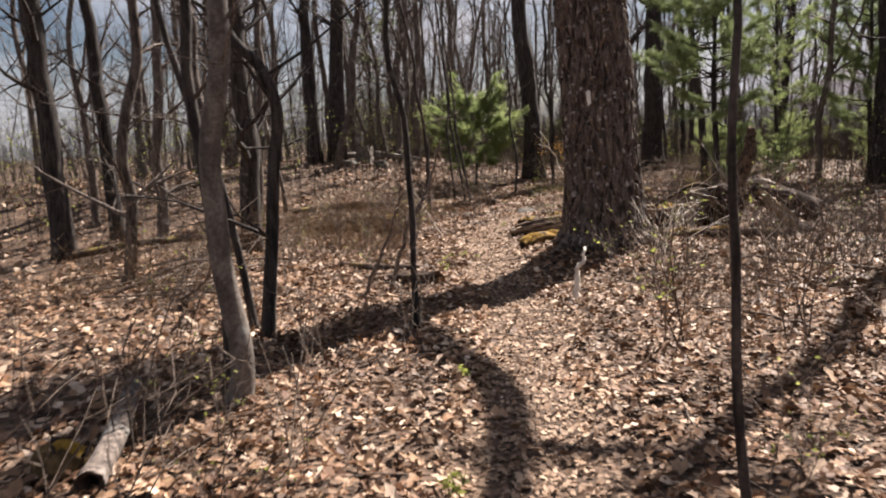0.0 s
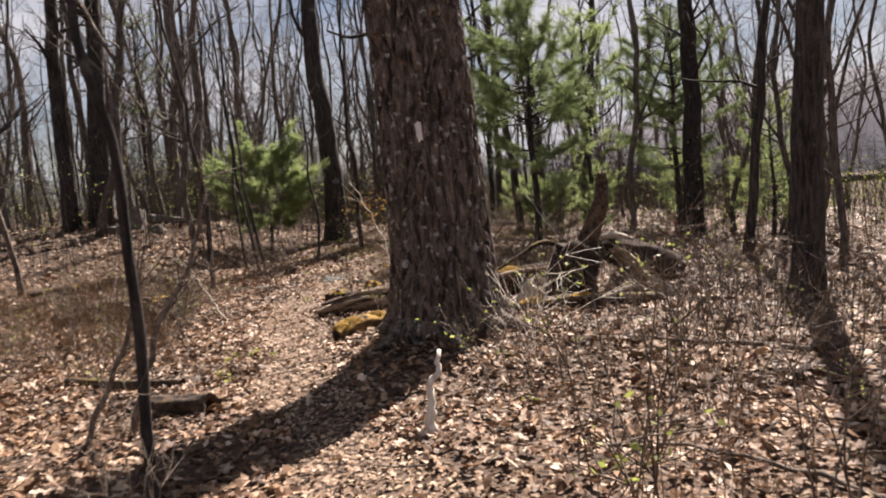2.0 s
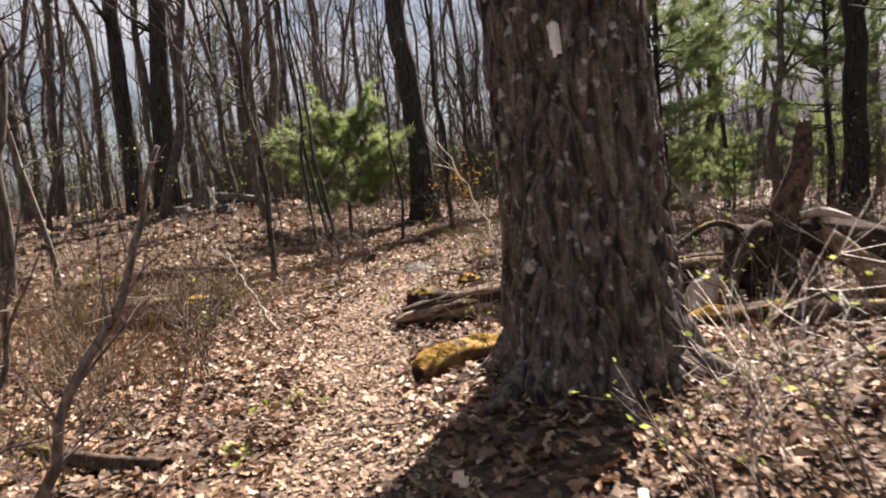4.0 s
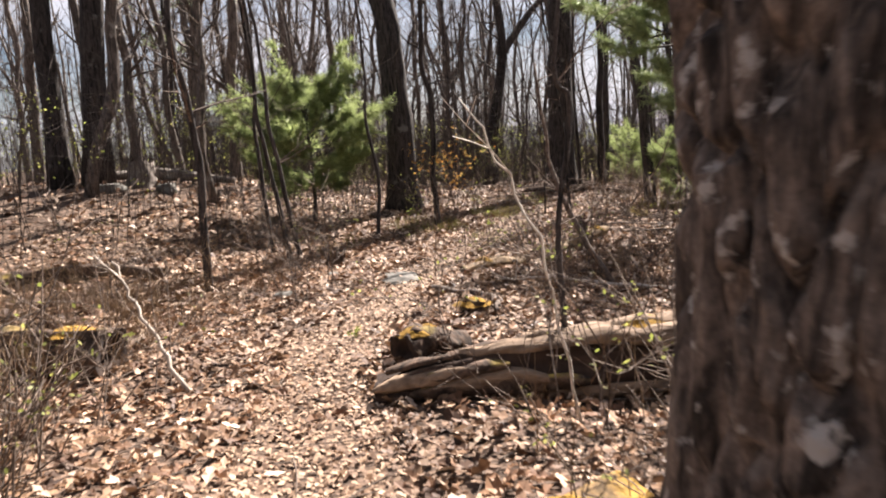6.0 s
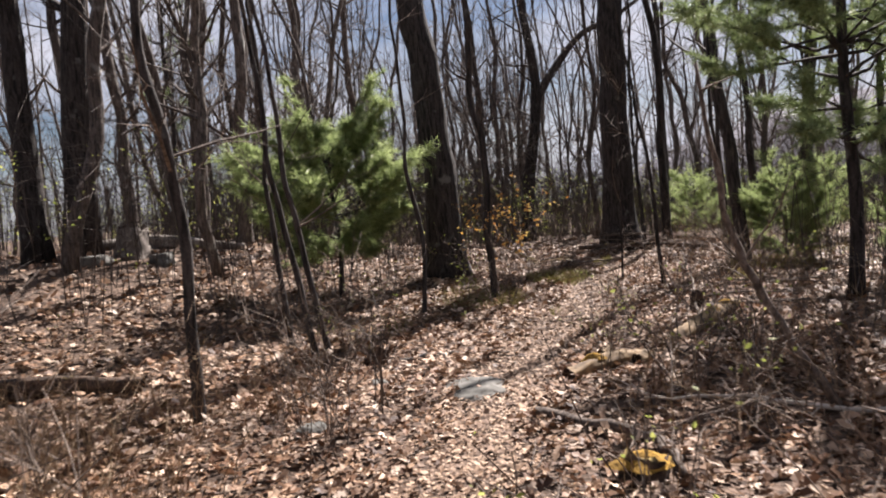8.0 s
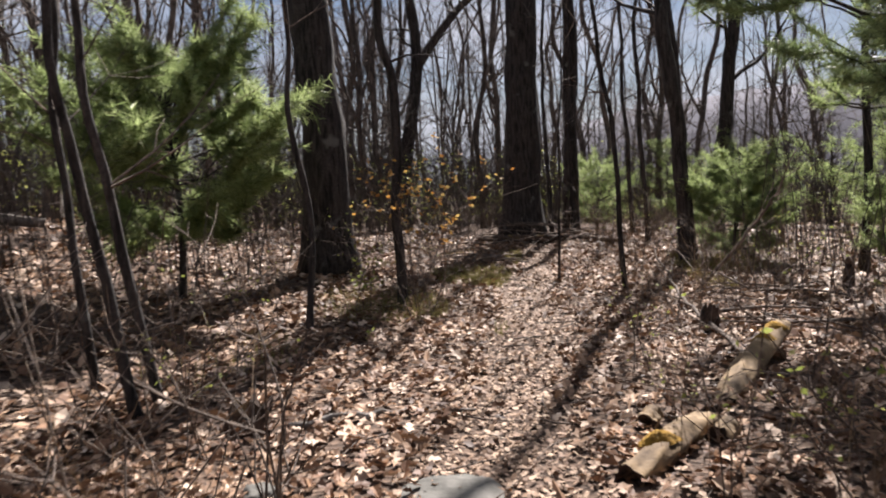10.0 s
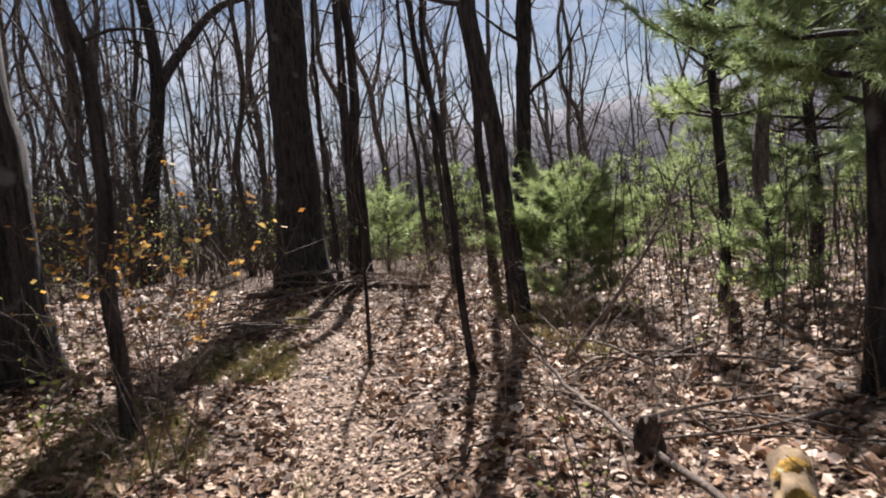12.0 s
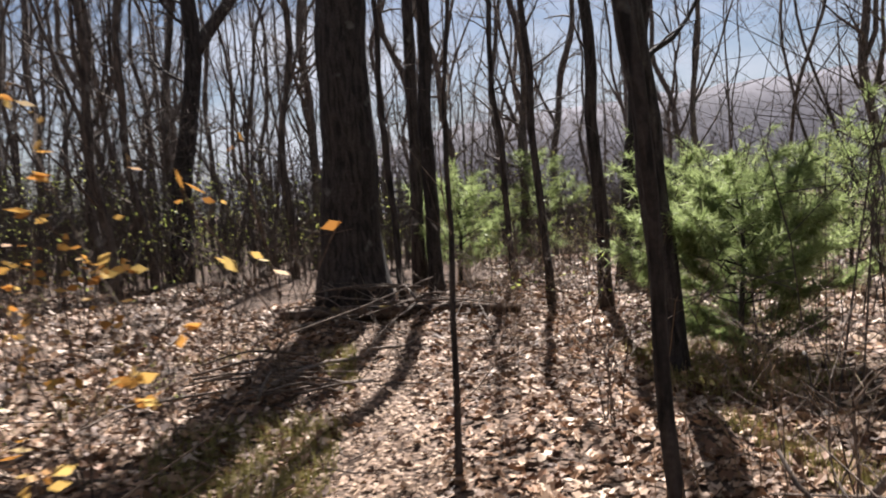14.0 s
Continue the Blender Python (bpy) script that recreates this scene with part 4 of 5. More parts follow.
def split_log():
    """The long hollow log: a dark core under lengthwise slabs of weathered wood with gaps between."""
    pts = [(1.22, 13.68, 0.07), (1.75, 13.5, 0.13), (2.5, 13.36, 0.19), (3.6, 13.28, 0.21), (4.9, 13.2, 0.2)]
    P = [np.array((x, y, on_ground(x, y, dz))) for x, y, dz in pts]
    t = thing("fallen_log", Matrix.Translation(Vector(P[0])), "long hollow rotting log split into grey-brown slabs", "log")
    P = [p - np.array((P[0])) for p in P]
    core, line, rad = rough_tube(P, (0.09, 0.13, 0.17, 0.19, 0.17), 1.0, rough=0.5, z_cut=0.85)
    g = Geo()
    g.add(core.reshape(-1, 3), grid_quads(*core.shape[:2]))
    part("rotten_core", g, ROT_WOOD, t, "dark crumbling heartwood")
    r = np.random.default_rng(64)
    full = np.interp(np.linspace(0, 1, 30), np.linspace(0, 1, 5), (0.12, 0.18, 0.245, 0.26, 0.24))
    d = np.gradient(line, axis=0)
    d /= np.linalg.norm(d, axis=1)[:, None]
    u = np.cross(d, (0, 0, 1.0))
    u /= np.linalg.norm(u, axis=1)[:, None]
    w = np.cross(u, d)
    for n in range(26):
        a0, width = r.uniform(-0.4, 3.6) if n % 3 else r.uniform(-1.2, 0.6), r.uniform(0.18, 0.5)
        i0 = int(r.integers(0, 18))
        if -0.6 < a0 < 0.75 and i0 > 8:
            a0 = r.uniform(0.9, 2.4)
        i1 = min(29, i0 + int(r.integers(6, 14)))
        g = Geo()
        rows = []
        for i in range(i0, i1 + 1):
            f = (i - i0) / (i1 - i0)
            tip = 0.35 + 0.65 * min(1, 5 * f, 5 * (1 - f))
            row = []
            for k, out in ((-1, 0), (-0.5, 1), (0, 1), (0.5, 1), (1, 0)):
                aa = a0 + k * width * tip + 0.25 * noise.noise((i * 0.25, n * 3.0, 0))
                rr = full[i] * (0.86 + 0.16 * out * 1.0 + 0.24 * noise.noise((i * 0.45 + n, k * 1.5, n)))
                row.append(line[i] + rr * (math.cos(aa) * u[i] + math.sin(aa) * w[i] * 0.9))
            row.append(line[i] + full[i] * 0.72 * (math.cos(a0) * u[i] + math.sin(a0) * w[i] * 0.9))
            rows.append(row)
        v = np.array(rows).reshape(-1, 3)
        g.add(v, grid_quads(len(rows), 6))
        part("slab", g, (LOG_BARK, SPLIT_WOOD)[n % 2], t)
    for f, size in ((0.62, 0.22), (0.8, 0.2)):
        i = int(f * 29)
        part("moss_cushion", moss_lump(line[i] + np.array((0, 0, full[i] * 0.8)), size, 0.1, 0.05, i), MOSS, t, "golden green moss")


split_log()
log("fallen_log", [(1.48, 14.42, 0.10), (1.68, 14.55, 0.10), (2.0, 14.78, 0.02)], (0.135, 0.135, 0.09),
    "short dark rotten log end with moss on top", 2.0, LOG_BARK, moss=((0.25, 0.14), (0.55, 0.1)), rough=0.42)
log("fallen_log", [(1.12, 10.98, 0.06), (1.4, 11.13, 0.08), (1.9, 11.42, 0.06)], (0.10, 0.12, 0.10),
    "golden moss-covered log at the foot of the oak", 3.0, MOSSY_LOG, moss=((0.15, 0.13), (0.4, 0.2), (0.7, 0.2)), rough=0.42)
log("fallen_log", [(-2.4, 15.5, 0.1), (-1.5, 15.3, 0.15), (-0.62, 15.05, 0.15)], (0.16, 0.22, 0.21),
    "mossy rotting log half sunk in dry undergrowth", 4.0, LOG_BARK, moss=((0.85, 0.2),), rough=0.42)
log("fallen_log", [(-0.72, 9.7, 0.03), (-0.4, 9.4, 0.06), (-0.08, 9.15, 0.06)], (0.05, 0.085, 0.10),
    "short dark log lying in the leaves", 5.0, LOG_BARK, rough=0.38)
log("fallen_log", [(-1.45, 11.1, 0.04), (-0.9, 10.6, 0.05), (-0.35, 10.2, 0.04)], (0.045, 0.06, 0.05),
    "thin dark log lying in the leaves", 6.0, LOG_BARK, rough=0.38)
log("fallen_log", [(4.0, 19.12, -0.02), (4.4, 19.45, 0.05), (4.85, 19.75, 0.10), (5.3, 20.05, 0.17)], (0.07, 0.085, 0.085, 0.07),
    "barkless tan log with yellow moss lying along the path", 7.0, TAN_LOG, moss=((0.88, 0.13), (0.7, 0.1)), rough=0.4)
log("fallen_log", [(6.9, 29.6, 0.07), (7.8, 28.9, 0.09), (9.4, 28.3, 0.07)], (0.06, 0.09, 0.07),
    "dark log lying at the roots of the big trunk", 8.0, LOG_BARK, rough=0.38)
# darker bark than the grey one, giving this log its shade by colour
log("fallen_log", [(-1.72, 3.55, 0.06), (-1.82, 4.1, 0.14), (-1.95, 4.75, 0.22)], (0.07, 0.065, 0.05),
    "weathered grey log propped in the leaves", 9.0, WOOD_BARK, rough=0.2)
log("fallen_log", [(-6.0, 12.6, 0.45), (-4.5, 12.3, 0.5), (-2.9, 12.2, 0.42)], (0.07, 0.06, 0.045),
    "long fallen branch caught above the brush", 10.0, LOG_BARK, rough=0.2)
log("fallen_log", [(-3.6, 19.2, 0.08), (-2.2, 19.6, 0.1), (-0.9, 19.5, 0.08)], (0.09, 0.11, 0.08),
    "rotting log among dry stalks", 12.0, LOG_BARK, rough=0.38)
log("fallen_log", [(-3.4, 28.2, 0.15), (-2.2, 28.6, 0.2), (-0.6, 28.9, 0.12)], (0.12, 0.14, 0.08),
    "pale fallen log on the low rise", 13.0, GREY_BARK, rough=0.38)
log("fallen_log", [(3.1, 11.9, 0.06), (4.0, 11.7, 0.08), (5.0, 11.45, 0.08)], (0.08, 0.1, 0.1),
    "dull mossy log lying before the broken stump", 14.0, LOG_BARK, moss=((0.3, 0.2), (0.6, 0.25)), rough=0.38)


def stump(x, y, r, tall, label, seed, mat=LOG_BARK, moss=0.0):
    t = thing("stump", at(x, y), label, "stump")
    grid, line, rad = rough_tube([(0, 0, -0.05), (0.01, 0, tall * 0.5), (0.03, 0.01, tall)], (r * 1.25, r * 1.02, r * 0.9), seed, 20, 12, 0.25, r * 0.9)
    # splintered rim
    grid[-1, :, 2] += np.array([0.35 * r * noise.noise((j * 1.7, seed, 0)) for j in range(20)])
    g = Geo()
    g.add(grid.reshape(-1, 3), grid_quads(12, 20))
    part("bark", g, mat, t)
    e = Geo()
    c = grid[-1].mean(0) - (0, 0, r * 0.6)
    e.add(np.vstack([grid[-1], [c]]), None, [(j, (j + 1) % 20, 20) for j in range(20)])
    part("rotten_top", e, ROT_WOOD, t, "dark rotten top")
    if moss:
        part("moss_cushion", moss_lump((0, 0, tall - 0.02), moss, moss * 0.8, 0.06, seed), MOSS, t, "golden green moss")


stump(2.31, 15.8, 0.12, 0.12, "low stump capped with golden moss", 21.0, LOG_BARK, 0.17)
stump(1.29, 20.0, 0.12, 0.16, "low dark rotten stump in the leaves", 22.0)
stump(8.53, 22.35, 0.06, 0.34, "small broken dark stump", 23.0)
stump(-2.03, 3.95, 0.14, 0.16, "low mossy stump in the shade", 24.0, MOSSY_LOG, 0.12)
stump(-2.5, 27.4, 0.28, 0.55, "pale splintered stump on the low rise", 25.0, GREY_BARK)
log("fallen_log", [(2.75, 18.3, 0.02), (3.15, 18.55, 0.06), (3.7, 18.95, 0.0)], (0.07, 0.08, 0.06),
    "tan rotting log half covered by leaves along the path", 19.0, TAN_LOG, moss=((0.4, 0.12),), rough=0.42)
log("wood_chunk", [(3.3, 18.95, 0.03), (3.42, 19.05, 0.05)], (0.06, 0.055), "broken tan chunk of rotten log", 17.0, TAN_LOG, "wood chunk", rough=0.4)
log("wood_chunk", [(3.5, 18.6, 0.03), (3.66, 18.68, 0.05)], (0.07, 0.06), "broken orange-brown chunk of rotten log", 18.0, TAN_LOG, "wood chunk", rough=0.45)
stump(5.2, 20.75, 0.07, 0.22, "small dark stump beside the mossy log", 26.0)


def rock(x, y, rx, ry, rz, label, seed):
    bm = bmesh.new()
    bmesh.ops.create_icosphere(bm, subdivisions=4, radius=1)
    for v in bm.verts:
        p = v.co.copy()
        k = 1 + 0.3 * noise.noise(p * 1.3 + Vector((seed, 0, 0))) + 0.08 * noise.noise(p * 5 + Vector((0, seed, 0)))
        v.co = Vector((p.x * rx * k, p.y * ry * k, max(min(p.z * k, 0.75 + 0.1 * noise.noise(p * 3)), -0.5) * rz))
    me = bpy.data.meshes.new("rock")
    bm.to_mesh(me)
    bm.free()
    me.materials.append(ROCK)
    for p in me.polygons:
        p.use_smooth = True
    ob = new("rock", me)
    ob.matrix_basis = at(x, y, 0.0, seed * 50)
    tagged(ob, label, "rock")


rock(1.97, 18.45, 0.38, 0.26, 0.07, "flat grey rock set in the trail", 1.3)
rock(-1.9, 27.0, 0.3, 0.22, 0.22, "pale grey rock on the low rise", 2.1)
rock(-3.0, 26.6, 0.35, 0.25, 0.2, "pale grey rock on the low rise", 3.7)
rock(0.6, 17.6, 0.12, 0.1, 0.08, "small grey stone among leaves", 4.2)
rock(1.2, 18.9, 0.11, 0.09, 0.08, "small dark stone among leaves", 5.4)


# ---- uprooted, broken tree beyond the oak ----
def build_wreck():
    t = thing("broken_stump", at(4.9, 12.5), "uprooted rotten stump with splintered pale slabs and dark roots", "stump")
    def limb(nm, pts, radii, mat, seed, label="", rough=0.35):
        grid, line, rad = rough_tube(pts, radii, seed, 16, 18, rough, max(radii))
        g = Geo()
        g.add(grid.reshape(-1, 3), grid_quads(18, 16))
        n = 18 * 16
        g.add(np.vstack([grid[0], [grid[0].mean(0)], grid[-1], [grid[-1].mean(0)]]), None,
              [((j + 1) % 16, j, 16) for j in range(16)] + [(17 + j, 17 + (j + 1) % 16, 33) for j in range(16)])
        part(nm, g, mat, t, label)
    limb("snag", [(-0.32, 0.2, 0.1), (-0.2, 0.1, 0.7), (-0.02, 0.0, 1.2), (0.03, 0, 1.6)], (0.15, 0.11, 0.10, 0.05), LOG_BARK, 31.0, "reddish leaning broken stem", 0.5)
    limb("root_plate", [(-0.55, 0.15, 0.12), (-0.35, 0.1, 0.4), (-0.1, 0.05, 0.6)], (0.22, 0.30, 0.16), ROT_WOOD, 41.0, "dark upturned root plate", 0.7)
    limb("fallen_trunk", [(0.0, 0.1, 0.60), (0.32, 0.02, 0.50), (0.62, -0.08, 0.38), (0.98, -0.15, 0.24)], (0.11, 0.19, 0.23, 0.17), ROT_WOOD, 32.0, "", 0.45)
    limb("slab", [(0.08, -0.12, 0.62), (0.26, -0.27, 0.38), (0.5, -0.42, 0.0)], (0.06, 0.10, 0.15), TAN_LOG, 33.0, "pale split wood slab", 0.5)
    limb("slab", [(0.2, -0.24, 0.52), (0.4, -0.38, 0.24), (0.66, -0.5, -0.02)], (0.03, 0.07, 0.11), PALE_WOOD, 43.0, "pale split wood slab", 0.5)
    limb("slab", [(-0.05, 0.02, 0.76), (0.15, -0.02, 0.77), (0.38, -0.08, 0.70)], (0.03, 0.045, 0.02), PALE_WOOD, 34.0, "pale split wood slab")
    limb("slab", [(-1.25, -0.15, 0.02), (-1.1, -0.12, 0.2), (-0.95, -0.1, 0.34)], (0.13, 0.13, 0.09), PALE_WOOD, 44.0, "pale broken block of wood", 0.6)
    for k, (pts, rr) in enumerate([([(-0.3, 0.1, 0.3), (-0.6, 0.05, 0.45), (-0.9, 0.0, 0.2), (-1.0, 0, -0.02)], 0.09), ([(-0.2, 0.1, 0.5), (-0.5, -0.1, 0.7), (-0.8, -0.2, 0.35), (-0.95, -0.3, 0)], 0.07),
                                   ([(-0.3, 0.1, 0.2), (-0.35, -0.2, 0.3), (-0.4, -0.5, 0.0)], 0.1), ([(-0.3, 0.2, 0.5), (-0.75, 0.2, 0.75), (-1.2, 0.1, 0.6), (-1.55, 0.05, 0.45)], 0.035)]):
        limb("root", pts, (rr, rr * 0.8, rr * 0.4), ROT_WOOD if k < 3 else LOG_BARK, 35.0 + k)


build_wreck()


# ---- dead branches and bushes ----
def dead_branch(pts, r0, label, seed, mat=TWIG, shoots=6, name="dead_branch"):
    """A bare stick through points given as x, y and height above ground, with side twigs."""
    P = [(x, y, on_ground(x, y, dz)) for x, y, dz in pts]
    o = np.array(P[0])
    t = thing(name, Matrix.Translation(Vector(P[0])), label, "branch")
    r = np.random.default_rng(seed)
    line = smooth_line([np.array(p) - o for p in P], 16)
    line[1:-1] += r.normal(0, 0.012, (14, 3))
    g = Geo()
    g.tube(line, np.linspace(r0, r0 * 0.35, 16), 7, wobble=0.08)
    part("stem", g, mat, t)
    for _ in range(shoots):
        i = r.integers(4, 15)
        b = Geo()
        d = line[i] - line[i - 1]
        d = d / np.linalg.norm(d) + r.normal(0, 0.6, 3)
        grow_branches(b, line[i], d, r.uniform(0.2, 0.6), r0 * 0.35, r, 1, 0.3, 0.2)
        part("twig", b, mat, t)


dead_branch([(1.31, 7.8, 0), (1.34, 7.86, 0.25), (1.44, 7.97, 0.5)], 0.04, "pale bleached broken branch standing in the leaves", 1, BLEACHED, 0)
dead_branch([(3.91, 16.4, 0), (3.59, 16.6, 0.68), (3.43, 16.7, 1.12), (3.37, 16.75, 1.55), (3.3, 16.8, 2.3)], 0.035, "dark crooked dead branch propped in the leaves", 2)
dead_branch([(4.6, 15.75, 0.02), (3.87, 16.25, 0.06), (3.33, 16.7, 0.1), (2.9, 17.1, 0.06)], 0.022, "pale fallen branch lying on leaves", 3, PALE_WOOD)
dead_branch([(2.2, 12.75, 0), (2.05, 12.8, 0.85), (1.85, 12.88, 1.42), (1.68, 12.95, 1.74)], 0.010, "pale bare cane arching beside the log", 4, BLEACHED, 2)
dead_branch([(-0.62, 8.86, 0), (-0.4, 8.9, 0.68), (-0.1, 8.98, 1.2), (0.05, 9.02, 1.65)], 0.028, "dark crooked dead branch standing in the leaves", 5, TWIG, 7)
dead_branch([(-0.92, 8.6, 0), (-0.54, 8.66, 0.75), (-0.42, 8.67, 1.1)], 0.022, "dark forked dead branch in the leaves", 6)
dead_branch([(1.5, 19.9, 0.02), (2.0, 19.8, 0.04), (2.6, 19.7, 0.03)], 0.028, "grey stick lying on the leaves", 7, GREY_BARK, 1)
dead_branch([(4.75, 19.75, 0.05), (5.3, 21.0, 0.12), (5.8, 22.0, 0.2), (6.0, 22.6, 0.5)], 0.022, "long thin fallen branch over the leaves", 8)
dead_branch([(6.68, 22.77, 0.0), (7.1, 22.35, 0.74), (7.24, 22.17, 1.1), (7.4, 22.0, 1.6)], 0.022, "leaning dead branch beside the young pine", 9)
dead_branch([(7.8, 22.0, 0.03), (7.2, 22.3, 0.1), (6.4, 22.2, 0.06)], 0.025, "fallen branch lying on the leaves", 10)
dead_branch([(-3.7, 11.5, 0.1), (-2.9, 11.0, 0.35), (-2.1, 10.7, 0.6)], 0.03, "fallen branch in the brush", 11)
dead_branch([(-4.3, 10.2, 0.05), (-3.3, 9.8, 0.3), (-2.5, 9.0, 0.5), (-2.1, 8.4, 0.9)], 0.03, "fallen branch in the brush", 12)
dead_branch([(-3.0, 9.0, 0.05), (-2.4, 8.0, 0.5), (-2.2, 7.4, 1.0)], 0.025, "crooked branch leaning in the brush", 13)
dead_branch([(0.0, 14.3, 0.02), (-0.3, 14.6, 0.5), (-0.5, 14.8, 0.85)], 0.018, "pale broken branch leaning by the log", 14, PALE_WOOD, 2)
dead_branch([(7.0, 16.9, 0.04), (6.4, 17.6, 0.5), (6.1, 18.4, 1.3)], 0.02, "pale leaning dead branch", 15, PALE_WOOD)
dead_branch([(2.2, 17.4, 0.02), (2.6, 16.4, 0.05), (2.5, 15.7, 0.04)], 0.05, "dark fallen branch by the trail", 16, TWIG, 3)
dead_branch([(5.4, 26.6, 0.03), (6.4, 27.2, 0.08), (7.5, 27.6, 0.05)], 0.03, "dark branch lying among roots", 17)
dead_branch([(4.6, 8.2, 0.03), (3.9, 8.9, 0.06), (3.3, 9.8, 0.04)], 0.025, "fallen branch lying on the leaves", 18)
dead_branch([(2.9, 5.2, 0.02), (2.6, 6.3, 0.06), (2.2, 7.0, 0.05)], 0.018, "thin stick lying on the leaves", 19)


def bush(x, y, tall, stems, label, seed, mat=TWIG, spread=0.35, leaves=None, leaf_count=0, thick=0.006, leaf_size=0.05, leaf_low=0.33):
    """A bare shrub: several thin stems with twigs, a few leaves."""
    r = np.random.default_rng(seed)
    t = thing("bush", at(x, y), label, "bush")
    lf = Geo()
    for _ in range(stems):
        g = Geo()
        h = (r.normal(0, spread), r.normal(0, spread), 1)
        grow_branches(g, (r.normal(0, 0.06), r.normal(0, 0.06), -0.03), h, tall * r.uniform(0.6, 1.1), thick, r, 2, 0.3, 0.15)
        part("stem", g, mat, t)
        if leaves:
            v = np.concatenate(g.v)
            v = v[v[:, 2] > v[:, 2].max() * leaf_low]
            c = v[r.integers(0, len(v), leaf_count)] + r.normal(0, 0.01, (leaf_count, 3))
            d = r.normal(0, 1, (leaf_count, 3)) * (1, 1, 0.5)
            d /= np.linalg.norm(d, axis=1)[:, None]
            s = np.cross(d, r.normal(0, 1, (leaf_count, 3)))
            s /= np.linalg.norm(s, axis=1)[:, None]
            k = leaf_size * r.uniform(0.6, 1.3, leaf_count)[:, None]
            vv = np.stack([c, c + d * k * 0.5 + s * k * 0.27, c + d * k, c + d * k * 0.5 - s * k * 0.27], 1).reshape(-1, 3)
            lf.add(vv, np.arange(leaf_count * 4).reshape(-1, 4))
    if leaves:
        tagged(part("leaves", lf, leaves, t, smooth=False), kind="stuff")
    return t


bush(2.62, 9.45, 1.05, 6, "pale bare twiggy shrub against the oak", 1, BLEACHED, 0.5, thick=0.0042)
bush(2.5, 9.35, 0.85, 6, "pale bare twiggy shrub against the oak", 2, BLEACHED, 0.8, thick=0.0042)
bush(3.4, 22.85, 1.7, 5, "young beech keeping orange dead leaves", 3, TWIG, 0.17, BEECH_LEAF, 55, 0.008, 0.045, 0.7)
bush(4.1, 25.2, 1.7, 3, "young beech keeping yellow dead leaves", 5, TWIG, 0.3, BEECH_LEAF, 60, 0.008, 0.06)
bush(2.9, 23.2, 0.9, 3, "small shrub with fresh yellow-green leaves", 6, TWIG, 0.3, GREEN_LEAF, 30, 0.006, 0.05)
bush(3.4, 9.2, 1.5, 3, "thin shrub with a few fresh green leaves", 7, TWIG, 0.3, GREEN_LEAF, 16, 0.006, 0.05)
bush(4.6, 10.3, 1.4, 5, "thin shrub with pale dry leaves still hanging", 8, TWIG, 0.25, LITTER, 26, 0.006, 0.05)

# bare shrubs along both sides of the path
SHRUBS = [bush(0, -40 - k, (0.9, 1.1, 0.7, 1.3, 0.8, 1.0)[k], 3 + k % 3, "thin bare shrub growing from the leaves", 40 + k, TWIG, 0.35, GREEN_LEAF if k in (1, 4) else None, 9, 0.005, 0.03) for k in range(6)]
for b_ in SHRUBS:
    tagged(b_, group="bare shrubs of the forest floor")


def plant_shrubs():
    r = np.random.default_rng(9)
    n = 0
    placed = []
    while n < 200:
        y = r.uniform(2.5, 33)
        side = r.choice((-1, 1), p=(0.38, 0.62))
        x = float(trail_x(y)) + side * (0.9 + abs(r.normal(0, 2.6)))
        if any((x - a) ** 2 + (y - b) ** 2 < 0.16 for a, b in placed) or (x - 2.15) ** 2 + (y - 10.4) ** 2 < 0.8:
            continue
        placed.append((x, y))
        m = at(x, y, 0, r.uniform(0, 360), r.uniform(0.7, 1.3))
        if n < 6:
            SHRUBS[n].matrix_basis = m
        else:
            copy_thing(SHRUBS[int(r.integers(0, 6))], m)
        n += 1


plant_shrubs()
for k_, (sx, sy) in enumerate([(-0.6, 11.0), (-0.95, 11.6), (-0.45, 12.2), (-1.2, 12.4), (-0.7, 13.0), (-1.5, 11.2), (-1.0, 10.5), (-0.5, 13.9), (-1.7, 13.2), (-1.3, 14.2), (-2.2, 12.0), (-2.0, 14.4)]):
    copy_thing(SHRUBS[k_ % 6], at(sx, sy, 0, k_ * 77, 1.0 + 0.06 * (k_ % 5)))


